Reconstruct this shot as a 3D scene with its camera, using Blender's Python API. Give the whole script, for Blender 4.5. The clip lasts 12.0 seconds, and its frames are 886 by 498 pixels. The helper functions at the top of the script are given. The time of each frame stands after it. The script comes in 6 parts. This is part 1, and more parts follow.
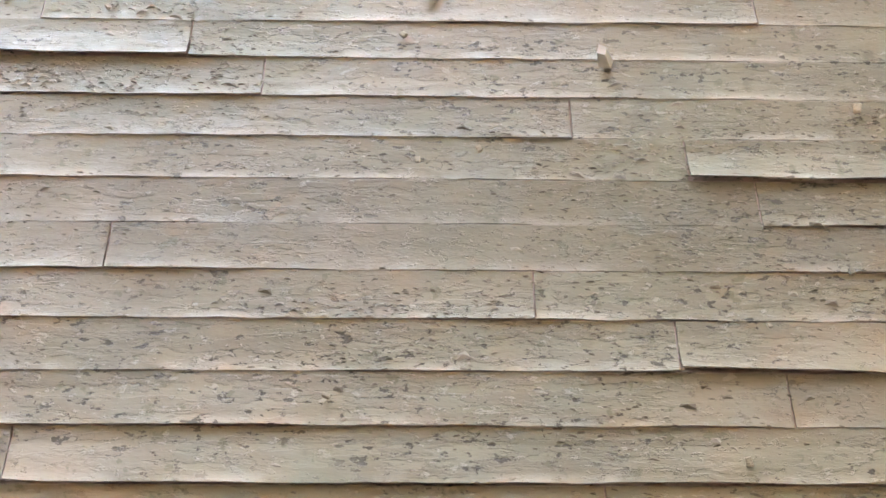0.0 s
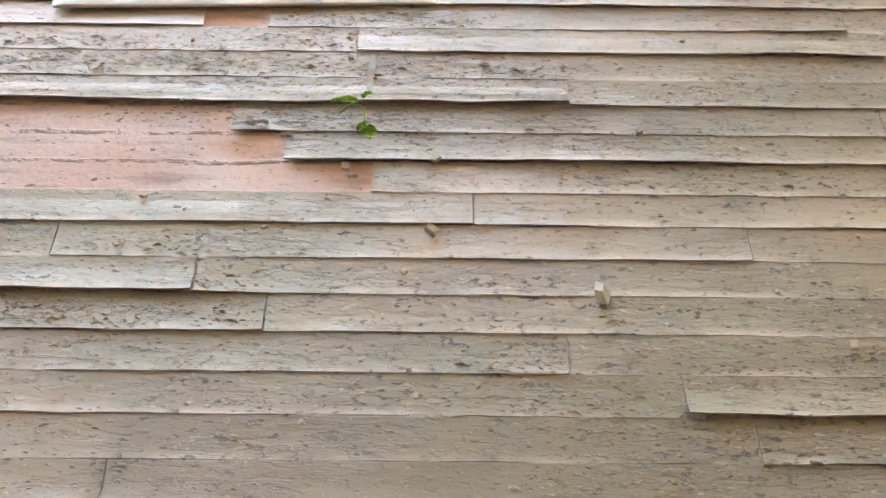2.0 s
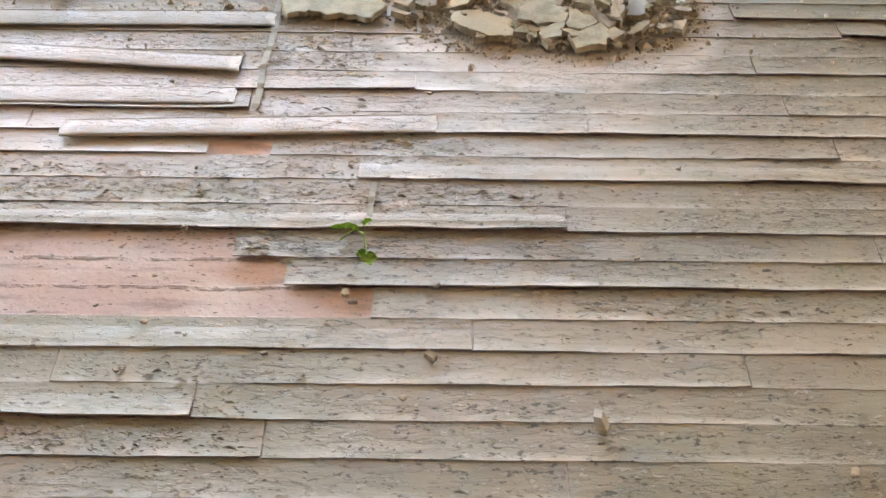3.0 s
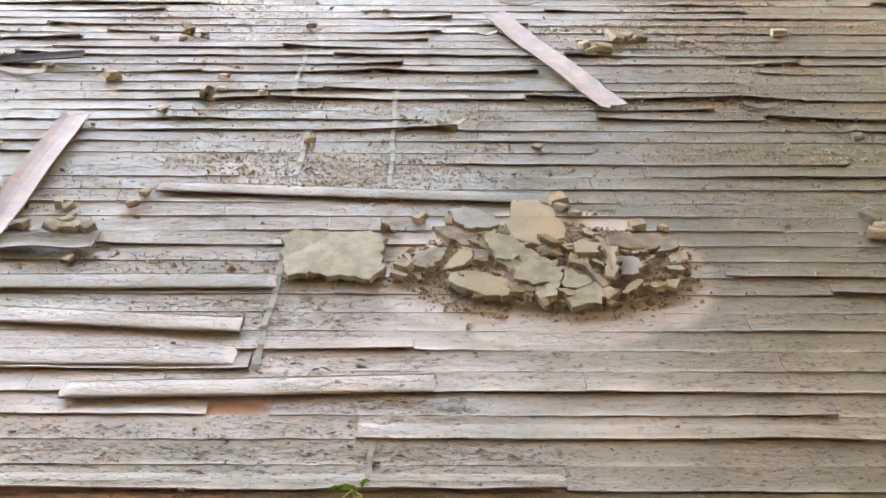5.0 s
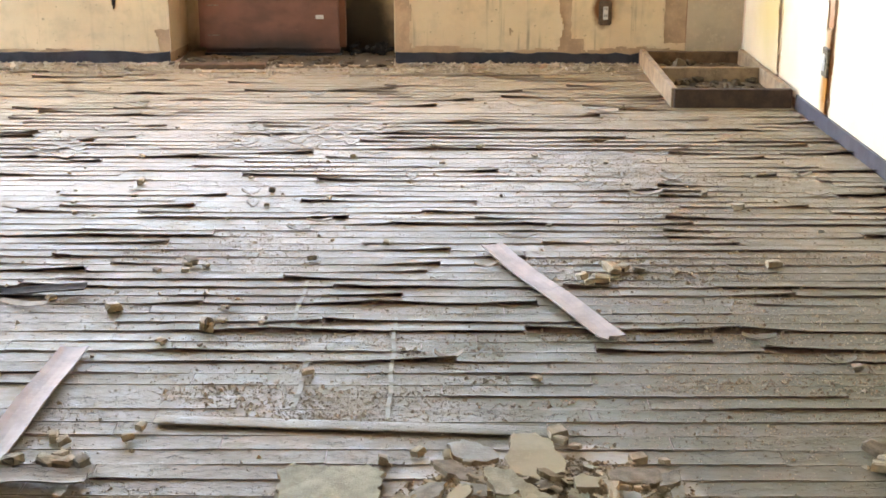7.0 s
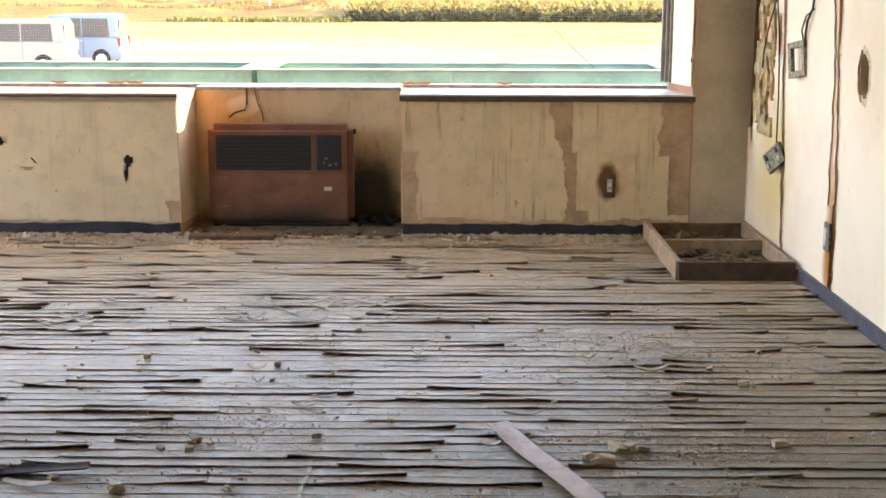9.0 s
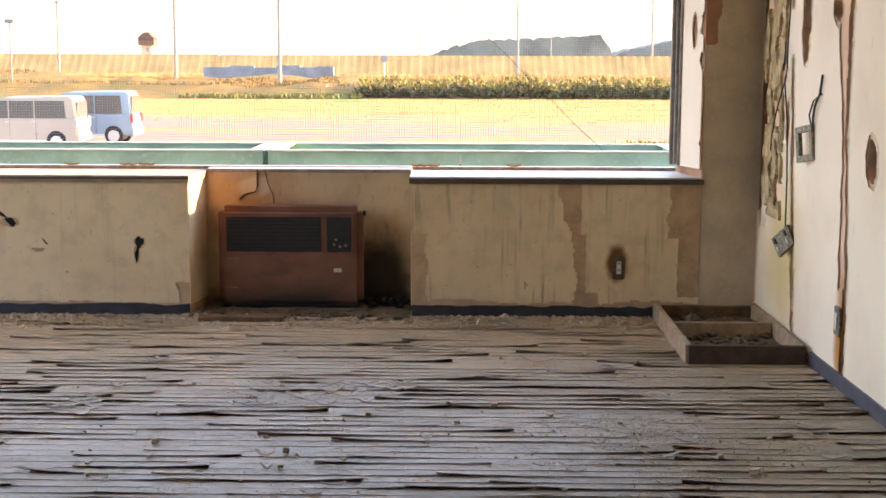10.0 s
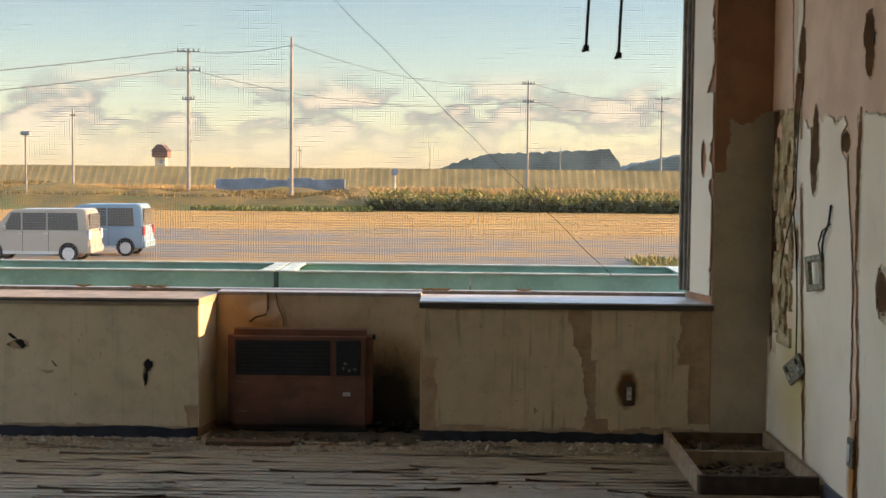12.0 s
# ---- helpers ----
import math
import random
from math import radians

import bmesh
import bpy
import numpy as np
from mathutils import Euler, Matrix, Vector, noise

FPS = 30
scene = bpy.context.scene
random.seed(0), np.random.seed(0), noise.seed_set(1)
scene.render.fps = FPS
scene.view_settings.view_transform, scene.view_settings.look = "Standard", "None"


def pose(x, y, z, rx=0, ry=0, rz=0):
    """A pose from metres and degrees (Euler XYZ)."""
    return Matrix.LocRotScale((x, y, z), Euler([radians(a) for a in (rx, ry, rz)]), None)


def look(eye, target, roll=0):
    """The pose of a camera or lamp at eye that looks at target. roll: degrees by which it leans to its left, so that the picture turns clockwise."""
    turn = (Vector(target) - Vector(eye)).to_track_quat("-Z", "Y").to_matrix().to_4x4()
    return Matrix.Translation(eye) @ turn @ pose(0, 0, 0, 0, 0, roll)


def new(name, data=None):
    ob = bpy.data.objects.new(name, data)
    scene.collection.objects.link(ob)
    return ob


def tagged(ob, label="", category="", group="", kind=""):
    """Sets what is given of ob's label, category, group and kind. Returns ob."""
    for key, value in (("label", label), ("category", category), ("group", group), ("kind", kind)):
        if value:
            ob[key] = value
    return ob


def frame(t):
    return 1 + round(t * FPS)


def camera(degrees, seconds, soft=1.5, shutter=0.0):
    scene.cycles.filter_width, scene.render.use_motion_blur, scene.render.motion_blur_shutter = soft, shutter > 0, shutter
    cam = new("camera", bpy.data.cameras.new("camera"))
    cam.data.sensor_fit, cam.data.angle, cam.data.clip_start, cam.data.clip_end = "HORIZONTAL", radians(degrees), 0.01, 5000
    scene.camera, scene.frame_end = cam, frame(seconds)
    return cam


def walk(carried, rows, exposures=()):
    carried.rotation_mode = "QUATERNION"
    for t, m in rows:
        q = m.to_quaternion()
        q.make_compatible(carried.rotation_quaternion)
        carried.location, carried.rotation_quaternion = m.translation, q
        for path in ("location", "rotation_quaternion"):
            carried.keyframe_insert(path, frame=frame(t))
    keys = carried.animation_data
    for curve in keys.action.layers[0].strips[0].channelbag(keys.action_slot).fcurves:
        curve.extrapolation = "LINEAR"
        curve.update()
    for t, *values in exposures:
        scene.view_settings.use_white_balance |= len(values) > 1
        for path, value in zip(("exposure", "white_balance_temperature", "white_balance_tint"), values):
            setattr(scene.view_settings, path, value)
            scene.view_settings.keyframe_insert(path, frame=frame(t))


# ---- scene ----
cam = camera(36.585, 12.0, soft=1.6)
# seconds, eye x y z, yaw, pitch, lean to the right
ROWS = [
    (0.0, 0.0308, -0.0051, 1.1567, -1.839, -53.134, -1.874),
    (0.5, 0.0343, -0.0018, 1.1660, -1.421, -51.024, -1.534),
    (1.0, 0.0366, -0.0002, 1.1653, -1.273, -48.553, -1.437),
    (1.5, 0.0446, 0.0035, 1.1713, -0.804, -46.289, -1.098),
    (2.0, 0.0505, 0.0060, 1.1783, -0.477, -43.909, -0.922),
    (2.5, 0.0501, 0.0061, 1.1812, -0.463, -41.387, -1.035),
    (3.0, 0.0536, 0.0025, 1.1905, -0.284, -38.742, -0.812),
    (3.5, 0.0547, 0.0030, 1.1909, -0.190, -35.801, -0.587),
    (5.5, 0.0578, -0.0058, 1.2036, -0.150, -25.309, -0.219),
    (6.0, 0.0589, -0.0037, 1.2055, -0.171, -22.766, -0.172),
    (6.5, 0.0631, -0.0031, 1.2125, -0.082, -20.386, -0.105),
    (7.0, 0.0635, 0.0042, 1.2130, -0.021, -18.222, -0.134),
    (9.0, 0.0709, -0.0013, 1.2679, 0.335, -11.408, -0.167),
    (9.5, 0.0676, 0.0033, 1.2838, 0.507, -9.776, -0.190),
    (10.0, 0.0703, -0.0002, 1.3035, 0.749, -8.216, -0.190),
    (10.5, 0.0695, -0.0039, 1.3229, 0.888, -6.749, -0.201),
    (11.0, 0.0722, -0.0006, 1.3340, 1.003, -5.367, -0.353),
    (11.5, 0.0694, -0.0033, 1.3489, 1.095, -4.218, -0.442),
    (12.0, 0.0680, 0.0003, 1.3675, 1.185, -3.439, -0.514),
]
EXPOSURES = [
    (0.0, 6.5, 8200, 33), (3.0, 6.1, 8900, 34), (6.0, 5.9, 9000, 33), (7.2, 5.7, 9000, 31), (8.8, 5.1, 8600, 32), (9.5, 4.75, 8300, 34),
    (10.5, 4.1, 8300, 36), (11.1, 3.65, 7500, 33), (11.5, 3.3, 7100, 31), (12.0, 3.1, 7800, 23),
]


def eye_pose(x, y, z, yaw, pitch, lean):
    return pose(x, y, z) @ pose(0, 0, 0, 0, 0, yaw) @ pose(0, 0, 0, 90 + pitch) @ pose(0, 0, 0, 0, 0, -lean)


walk(cam, [(t, eye_pose(*r)) for t, *r in ROWS], EXPOSURES)

# ---------------------------------------------------------------- light
SUN_TO = Vector((6.0, 1.0, 1.05)).normalized()
world = bpy.data.worlds.new("sky")
scene.world = world
world.use_nodes = True
wn, wl = world.node_tree.nodes, world.node_tree.links
sky = wn.new("ShaderNodeTexSky")
sky.sky_type = "NISHITA"
sky.sun_disc = False
sky.sun_elevation = math.asin(SUN_TO.z)
sky.sun_rotation = math.atan2(SUN_TO.x, SUN_TO.y)
sky.altitude, sky.air_density, sky.dust_density, sky.ozone_density = 5, 1.0, 0.2, 2.2
# a bank of evening cloud low over the horizon
geo = wn.new("ShaderNodeTexCoord")
sep = wn.new("ShaderNodeSeparateXYZ")
wl.new(geo.outputs["Generated"], sep.inputs[0])
stretch = wn.new("ShaderNodeMapping")
stretch.inputs["Scale"].default_value = (13, 13, 34)
wl.new(geo.outputs["Generated"], stretch.inputs[0])
cl = wn.new("ShaderNodeTexNoise")
cl.inputs["Scale"].default_value, cl.inputs["Detail"].default_value, cl.inputs["Roughness"].default_value = 1.0, 7, 0.62
wl.new(stretch.outputs[0], cl.inputs["Vector"])
band = wn.new("ShaderNodeValToRGB")
for p, v in ((0.0, 0.2), (0.022, 0.5), (0.036, 1.0), (0.05, 1.0), (0.074, 0.0)):
    e = band.color_ramp.elements.new(p) if p not in (0.0,) else band.color_ramp.elements[0]
    e.color = (v, v, v, 1)
wl.new(sep.outputs["Z"], band.inputs[0])
thr = wn.new("ShaderNodeMapRange")
thr.inputs["From Min"].default_value, thr.inputs["From Max"].default_value = 0.47, 0.52
wl.new(cl.outputs["Fac"], thr.inputs["Value"])
cm = wn.new("ShaderNodeMath")
cm.operation = "MULTIPLY"
wl.new(band.outputs[0], cm.inputs[0]), wl.new(thr.outputs[0], cm.inputs[1])
cm2 = wn.new("ShaderNodeMath")
cm2.operation = "MULTIPLY"
cm2.inputs[1].default_value = 0.9
wl.new(cm.outputs[0], cm2.inputs[0])
tone = wn.new("ShaderNodeValToRGB")
tone.color_ramp.elements[0].position, tone.color_ramp.elements[0].color = 0.49, (0.19, 0.28, 0.35, 1)
tone.color_ramp.elements[1].position, tone.color_ramp.elements[1].color = 0.585, (0.80, 0.79, 0.66, 1)
wl.new(cl.outputs["Fac"], tone.inputs[0])
# thin evening haze all round the horizon, under the clouds
haze_tone = wn.new("ShaderNodeValToRGB")
for p, c in ((0.0, (0.29, 0.345, 0.33, 1)), (0.05, (0.17, 0.28, 0.32, 1)), (0.13, (0.045, 0.145, 0.235, 1))):
    e = haze_tone.color_ramp.elements.new(p) if p else haze_tone.color_ramp.elements[0]
    e.color = c
wl.new(sep.outputs["Z"], haze_tone.inputs[0])
haze_fac = wn.new("ShaderNodeMapRange")
for key, v in (("From Min", 0.12), ("From Max", 0.30), ("To Min", 0.85), ("To Max", 0.0)):
    haze_fac.inputs[key].default_value = v
wl.new(sep.outputs["Z"], haze_fac.inputs["Value"])
hazed = wn.new("ShaderNodeMixRGB")
wl.new(haze_fac.outputs[0], hazed.inputs[0]), wl.new(sky.outputs[0], hazed.inputs[1]), wl.new(haze_tone.outputs[0], hazed.inputs[2])
mixc = wn.new("ShaderNodeMixRGB")
wl.new(cm2.outputs[0], mixc.inputs[0]), wl.new(hazed.outputs[0], mixc.inputs[1]), wl.new(tone.outputs[0], mixc.inputs[2])
bg = wn["Background"]
wl.new(mixc.outputs[0], bg.inputs["Color"])
bg.inputs["Strength"].default_value = 0.15

sun = new("sun", bpy.data.lights.new("sun", "SUN"))
sun.data.energy, sun.data.angle, sun.data.color = 2.0, radians(0.6), (1.0, 0.72, 0.42)
sun.matrix_world = look(SUN_TO * 50, (0, 0, 0))

# ---------------------------------------------------------------- small tools
def vn(x, y, seed=0):
    """Smooth value noise over arrays, 0 to 1."""
    x, y = np.asarray(x, float), np.asarray(y, float)
    xi, yi = np.floor(x).astype(np.int64), np.floor(y).astype(np.int64)
    fx, fy = x - xi, y - yi
    fx, fy = fx * fx * (3 - 2 * fx), fy * fy * (3 - 2 * fy)

    def h(a, b):
        n = (a * 374761393 + b * 668265263 + seed * 974711) & 0xFFFFFFFF
        n = ((n ^ (n >> 13)) * 1274126177) & 0xFFFFFFFF
        return ((n ^ (n >> 16)) & 0xFFFF) / 65535.0
    return (h(xi, yi) * (1 - fx) + h(xi + 1, yi) * fx) * (1 - fy) + (h(xi, yi + 1) * (1 - fx) + h(xi + 1, yi + 1) * fx) * fy


def fbm(x, y, seed=0, octaves=4):
    s, a, t = 0.0, 0.5, 0.0
    for i in range(octaves):
        s = s + a * vn(np.asarray(x) * 2 ** i, np.asarray(y) * 2 ** i, seed + i)
        t, a = t + a, a / 2
    return s / t


def thing(name, base, label="", category="", group="", kind=""):
    """A top-level Empty at its base, which parents its parts."""
    ob = new(name)
    ob.empty_display_size = 0.1
    ob.location = base
    return tagged(ob, label, category, group, kind)


def under(ob, parent):
    ob.parent = parent
    if parent.parent is None:
        ob.matrix_parent_inverse = Matrix.Translation(-parent.location)
    return ob


def finish(me, material, smooth=False):
    me.materials.append(material)
    if smooth:
        me.polygons.foreach_set("use_smooth", [True] * len(me.polygons))
    return me


def part(name, bm, material, parent, label="", smooth=False):
    """Links a bmesh, given in world places, as one mesh object under a thing or a part."""
    me = bpy.data.meshes.new(name)
    bm.to_mesh(me)
    bm.free()
    ob = new(name, finish(me, material, smooth))
    if parent is not None:
        under(ob, parent)
    return tagged(ob, label)


def raw(name, verts, faces, material, parent, label="", smooth=False):
    me = bpy.data.meshes.new(name)
    me.from_pydata([tuple(v) for v in verts], [], [tuple(f) for f in faces])
    me.update()
    ob = new(name, finish(me, material, smooth))
    if parent is not None:
        under(ob, parent)
    return tagged(ob, label)


def box(bm, x0, x1, y0, y1, z0, z1, bevel=0.0, turn=None, segments=1):
    m = Matrix.Translation(((x0 + x1) / 2, (y0 + y1) / 2, (z0 + z1) / 2)) @ Matrix.Diagonal((x1 - x0, y1 - y0, z1 - z0, 1))
    if turn is not None:
        m = turn @ m
    vs = bmesh.ops.create_cube(bm, size=1, matrix=m)["verts"]
    if bevel:
        es = list({e for v in vs for e in v.link_edges})
        bmesh.ops.bevel(bm, geom=es, offset=bevel, segments=segments, affect="EDGES", clamp_overlap=True)
    return bm


def bx(*a, **k):
    return box(bmesh.new(), *a, **k)


def tube(bm, pts, r, sides=6, r1=None):
    """A round rod along points."""
    pts = [Vector(p) for p in pts]
    rings = []
    for i, p in enumerate(pts):
        d = (pts[min(i + 1, len(pts) - 1)] - pts[max(i - 1, 0)]).normalized()
        a = d.cross(Vector((0.31, 0.2, 0.93)))
        if a.length < 0.05:
            a = d.cross(Vector((1, 0, 0)))
        a.normalize()
        b = d.cross(a)
        rr = r if r1 is None else r + (r1 - r) * i / (len(pts) - 1)
        rings.append([bm.verts.new(p + (a * math.cos(t) + b * math.sin(t)) * rr) for t in [2 * math.pi * k / sides for k in range(sides)]])
    for s, t in zip(rings, rings[1:]):
        for k in range(sides):
            bm.faces.new((s[k], s[(k + 1) % sides], t[(k + 1) % sides], t[k]))
    bm.faces.new(rings[0][::-1])
    bm.faces.new(rings[-1])
    return bm


def prism(bm, outline, axis, a, b):
    """Extrudes an outline of pairs from a to b along the axis."""
    def at(p, c):
        return {"x": (c, p[0], p[1]), "y": (p[0], c, p[1]), "z": (p[0], p[1], c)}[axis]
    lo, hi = [bm.verts.new(at(p, a)) for p in outline], [bm.verts.new(at(p, b)) for p in outline]
    n = len(outline)
    fs = [bm.faces.new(lo[::-1]), bm.faces.new(hi)] + [bm.faces.new((lo[i], lo[(i + 1) % n], hi[(i + 1) % n], hi[i])) for i in range(n)]
    bmesh.ops.recalc_face_normals(bm, faces=fs)
    return bm


def skin(name, place, u0, u1, v0, v1, cell, keep, depth, material, parent, label="", jitter=0.4, curl=0.0):
    """A thin coat over a surface, present where keep(u, v) holds, with a torn, real edge. place(u, v, off) gives its points."""
    nu, nv = int(round((u1 - u0) / cell)), int(round((v1 - v0) / cell))
    U, V = np.meshgrid(u0 + (np.arange(nu) + 0.5) * (u1 - u0) / nu, v0 + (np.arange(nv) + 0.5) * (v1 - v0) / nv, indexing="ij")
    K = keep(U, V)
    gu, gv = np.meshgrid(u0 + np.arange(nu + 1) * (u1 - u0) / nu, v0 + np.arange(nv + 1) * (v1 - v0) / nv, indexing="ij")
    ju = (vn(gu / cell * 0.37, gv / cell * 0.37, 5) - 0.5) * cell * 2 * jitter
    jv = (vn(gu / cell * 0.37, gv / cell * 0.37, 9) - 0.5) * cell * 2 * jitter
    ju[0], ju[-1], jv[:, 0], jv[:, -1] = 0, 0, 0, 0
    pad = np.zeros((nu + 2, nv + 2), bool)
    pad[1:-1, 1:-1] = K
    whole = pad[:-1, :-1] & pad[1:, :-1] & pad[:-1, 1:] & pad[1:, 1:]
    lift = np.where(whole, 0.0, curl) * (0.3 + vn(gu * 25, gv * 25, 3))
    verts, faces, ids = [], [], {}

    def vid(i, j, top):
        if (i, j, top) not in ids:
            ids[i, j, top] = len(verts)
            verts.append(place(gu[i, j] + ju[i, j], gv[i, j] + jv[i, j], (depth + lift[i, j]) if top else lift[i, j]))
        return ids[i, j, top]
    for i, j in zip(*np.nonzero(K)):
        faces.append((vid(i, j, 1), vid(i + 1, j, 1), vid(i + 1, j + 1, 1), vid(i, j + 1, 1)))
        for di, dj, a, b in ((-1, 0, (0, 1), (0, 0)), (1, 0, (1, 0), (1, 1)), (0, -1, (0, 0), (1, 0)), (0, 1, (1, 1), (0, 1))):
            if not pad[i + 1 + di, j + 1 + dj]:
                p, q = (i + a[0], j + a[1]), (i + b[0], j + b[1])
                faces.append((vid(*p, 1), vid(*p, 0), vid(*q, 0), vid(*q, 1)))
    return raw(name, verts, faces, material, parent, label)


# ---------------------------------------------------------------- materials
class Mat:
    """A short way to write node materials in world or object space."""

    def __init__(self, name, rough=0.8, metal=0.0, spec=0.3):
        self.m = bpy.data.materials.new(name)
        self.m.use_nodes = True
        self.n, self.l = self.m.node_tree.nodes, self.m.node_tree.links
        self.b = self.n["Principled BSDF"]
        self.b.inputs["Roughness"].default_value = rough
        self.b.inputs["Metallic"].default_value = metal
        self.b.inputs["Specular IOR Level"].default_value = spec
        g = self.n.new("ShaderNodeNewGeometry")
        self.pos, self.island = g.outputs["Position"], g.outputs["Random Per Island"]

    def put(self, sock, v):
        if isinstance(v, (int, float)):
            sock.default_value = v
        elif isinstance(v, tuple):
            sock.default_value = (*v, 1) if len(v) == 3 and sock.type == "RGBA" else v
        else:
            self.l.new(v, sock)

    def noise(self, scale, detail=4, rough=0.55, stretch=(1, 1, 1), move=(0, 0, 0), warp=0.0):
        mp = self.n.new("ShaderNodeMapping")
        mp.inputs["Scale"].default_value, mp.inputs["Location"].default_value = stretch, move
        self.l.new(self.pos, mp.inputs[0])
        t = self.n.new("ShaderNodeTexNoise")
        t.inputs["Scale"].default_value, t.inputs["Detail"].default_value, t.inputs["Roughness"].default_value = scale, detail, rough
        t.inputs["Distortion"].default_value = warp
        self.l.new(mp.outputs[0], t.inputs["Vector"])
        return t.outputs["Fac"]

    def cells(self, scale, stretch=(1, 1, 1), edge=False):
        mp = self.n.new("ShaderNodeMapping")
        mp.inputs["Scale"].default_value = stretch
        self.l.new(self.pos, mp.inputs[0])
        t = self.n.new("ShaderNodeTexVoronoi")
        t.feature = "DISTANCE_TO_EDGE" if edge else "F1"
        t.inputs["Scale"].default_value = scale
        self.l.new(mp.outputs[0], t.inputs["Vector"])
        return t.outputs["Distance"]

    def ramp(self, v, a, b, lo=0.0, hi=1.0):
        r = self.n.new("ShaderNodeMapRange")
        r.interpolation_type = "SMOOTHSTEP"
        for k, x in (("From Min", a), ("From Max", b), ("To Min", lo), ("To Max", hi)):
            r.inputs[k].default_value = x
        self.put(r.inputs["Value"], v)
        return r.outputs[0]

    def math(self, op, a, b=0.0):
        r = self.n.new("ShaderNodeMath")
        r.operation = op
        self.put(r.inputs[0], a), self.put(r.inputs[1], b)
        return r.outputs[0]

    def mix(self, f, a, b, mode="MIX"):
        r = self.n.new("ShaderNodeMixRGB")
        r.blend_type = mode
        self.put(r.inputs[0], f), self.put(r.inputs[1], a), self.put(r.inputs[2], b)
        return r.outputs[0]

    def axis(self, i):
        s = self.n.new("ShaderNodeSeparateXYZ")
        self.l.new(self.pos, s.inputs[0])
        return s.outputs[i]

    def spot(self, centre, radii, soft=0.3, wobble=0.0, scale=8):
        """1 inside an ellipsoid in world space, 0 outside."""
        mp = self.n.new("ShaderNodeVectorMath")
        mp.operation = "SUBTRACT"
        self.l.new(self.pos, mp.inputs[0])
        mp.inputs[1].default_value = centre
        dv = self.n.new("ShaderNodeVectorMath")
        dv.operation = "DIVIDE"
        self.l.new(mp.outputs[0], dv.inputs[0])
        dv.inputs[1].default_value = radii
        ln = self.n.new("ShaderNodeVectorMath")
        ln.operation = "LENGTH"
        self.l.new(dv.outputs[0], ln.inputs[0])
        d = ln.outputs["Value"]
        if wobble:
            d = self.math("ADD", d, self.math("MULTIPLY", self.math("SUBTRACT", self.noise(scale, 3), 0.5), wobble))
        return self.ramp(d, 1.0, 1.0 - soft)

    def random(self):
        return self.n.new("ShaderNodeObjectInfo").outputs["Random"]

    def bump(self, h, strength=0.4, dist=0.002):
        b = self.n.new("ShaderNodeBump")
        b.inputs["Strength"].default_value, b.inputs["Distance"].default_value = strength, dist
        self.l.new(h, b.inputs["Height"])
        if self.b.inputs["Normal"].is_linked:
            self.l.new(self.b.inputs["Normal"].links[0].from_socket, b.inputs["Normal"])
        self.l.new(b.outputs[0], self.b.inputs["Normal"])

    def colour(self, v):
        self.put(self.b.inputs["Base Color"], v)
        return self.m

    def rough(self, v):
        self.put(self.b.inputs["Roughness"], v)


def plain(name, c, rough=0.7, metal=0.0, vary=0.25, scale=20.0, spec=0.3, bump=0.2, fine=0.001):
    m = Mat(name, rough, metal, spec)
    n1, n2 = m.noise(scale, 5), m.noise(scale * 7, 4)
    c2 = tuple(x * (1 - vary) for x in c)
    c3 = tuple(min(1, x * (1 + vary * 0.5)) for x in c)
    k = m.mix(m.ramp(n1, 0.35, 0.65), c2, c)
    k = m.mix(m.ramp(n2, 0.5, 0.75, 0, 0.6), k, c3)
    if bump:
        m.bump(n2, bump, fine)
    return m.colour(k)


# worn vinyl floor strips: drab beige with flaking, mossy and dusty patches
m = Mat("worn_floor_strip", 0.55, spec=0.5)
big = m.noise(1.7, 3, move=(3.1, 0.4, 0))
mid = m.noise(9, 5, stretch=(0.6, 1, 1))
streak = m.noise(30, 5, stretch=(0.12, 1, 1))
flaky = m.ramp(m.noise(5, 4, stretch=(0.6, 1, 1), move=(1.7, 8.2, 0)), 0.40, 0.56)
flake = m.noise(70, 6, 0.66, stretch=(0.26, 1, 1), warp=0.2)
plate = m.ramp(flake, 0.47, 0.53)
rim = m.math("SUBTRACT", 1.0, m.ramp(m.math("ABSOLUTE", m.math("SUBTRACT", flake, 0.5)), 0.003, 0.02))
base = m.mix(m.ramp(big, 0.4, 0.62), (0.375, 0.31, 0.222), (0.305, 0.28, 0.19))
shift = m.math("ADD", m.axis(0), m.math("MULTIPLY", m.math("SUBTRACT", m.noise(3.5, 4, move=(9, 2, 0)), 0.5), 0.5))
olive = m.math("MULTIPLY", m.ramp(shift, 0.02, 0.2), m.math("MULTIPLY", m.ramp(m.axis(1), 3.9, 2.9), m.ramp(m.axis(1), 1.7, 2.35, 0.05, 1.0)))
base = m.mix(m.math("MULTIPLY", olive, 0.85), base, (0.135, 0.14, 0.078))
base = m.mix(m.ramp(mid, 0.52, 0.75, 0, 0.45), base, (0.165, 0.175, 0.09))
base = m.mix(m.ramp(streak, 0.50, 0.78, 0, 0.18), base, (0.44, 0.375, 0.285))
base = m.mix(m.math("MULTIPLY", plate, m.math("MULTIPLY", flaky, 0.28)), base, (0.20, 0.165, 0.12))
# dark flake outlines: cracks, with the flakes' shadow edges painted in
base = m.mix(m.math("MULTIPLY", rim, m.math("MULTIPLY", flaky, 0.28)), base, (0.10, 0.085, 0.058))
base = m.mix(m.ramp(m.noise(48, 3, move=(7, 2, 1)), 0.63, 0.68, 0, 0.6), base, (0.155, 0.155, 0.085))
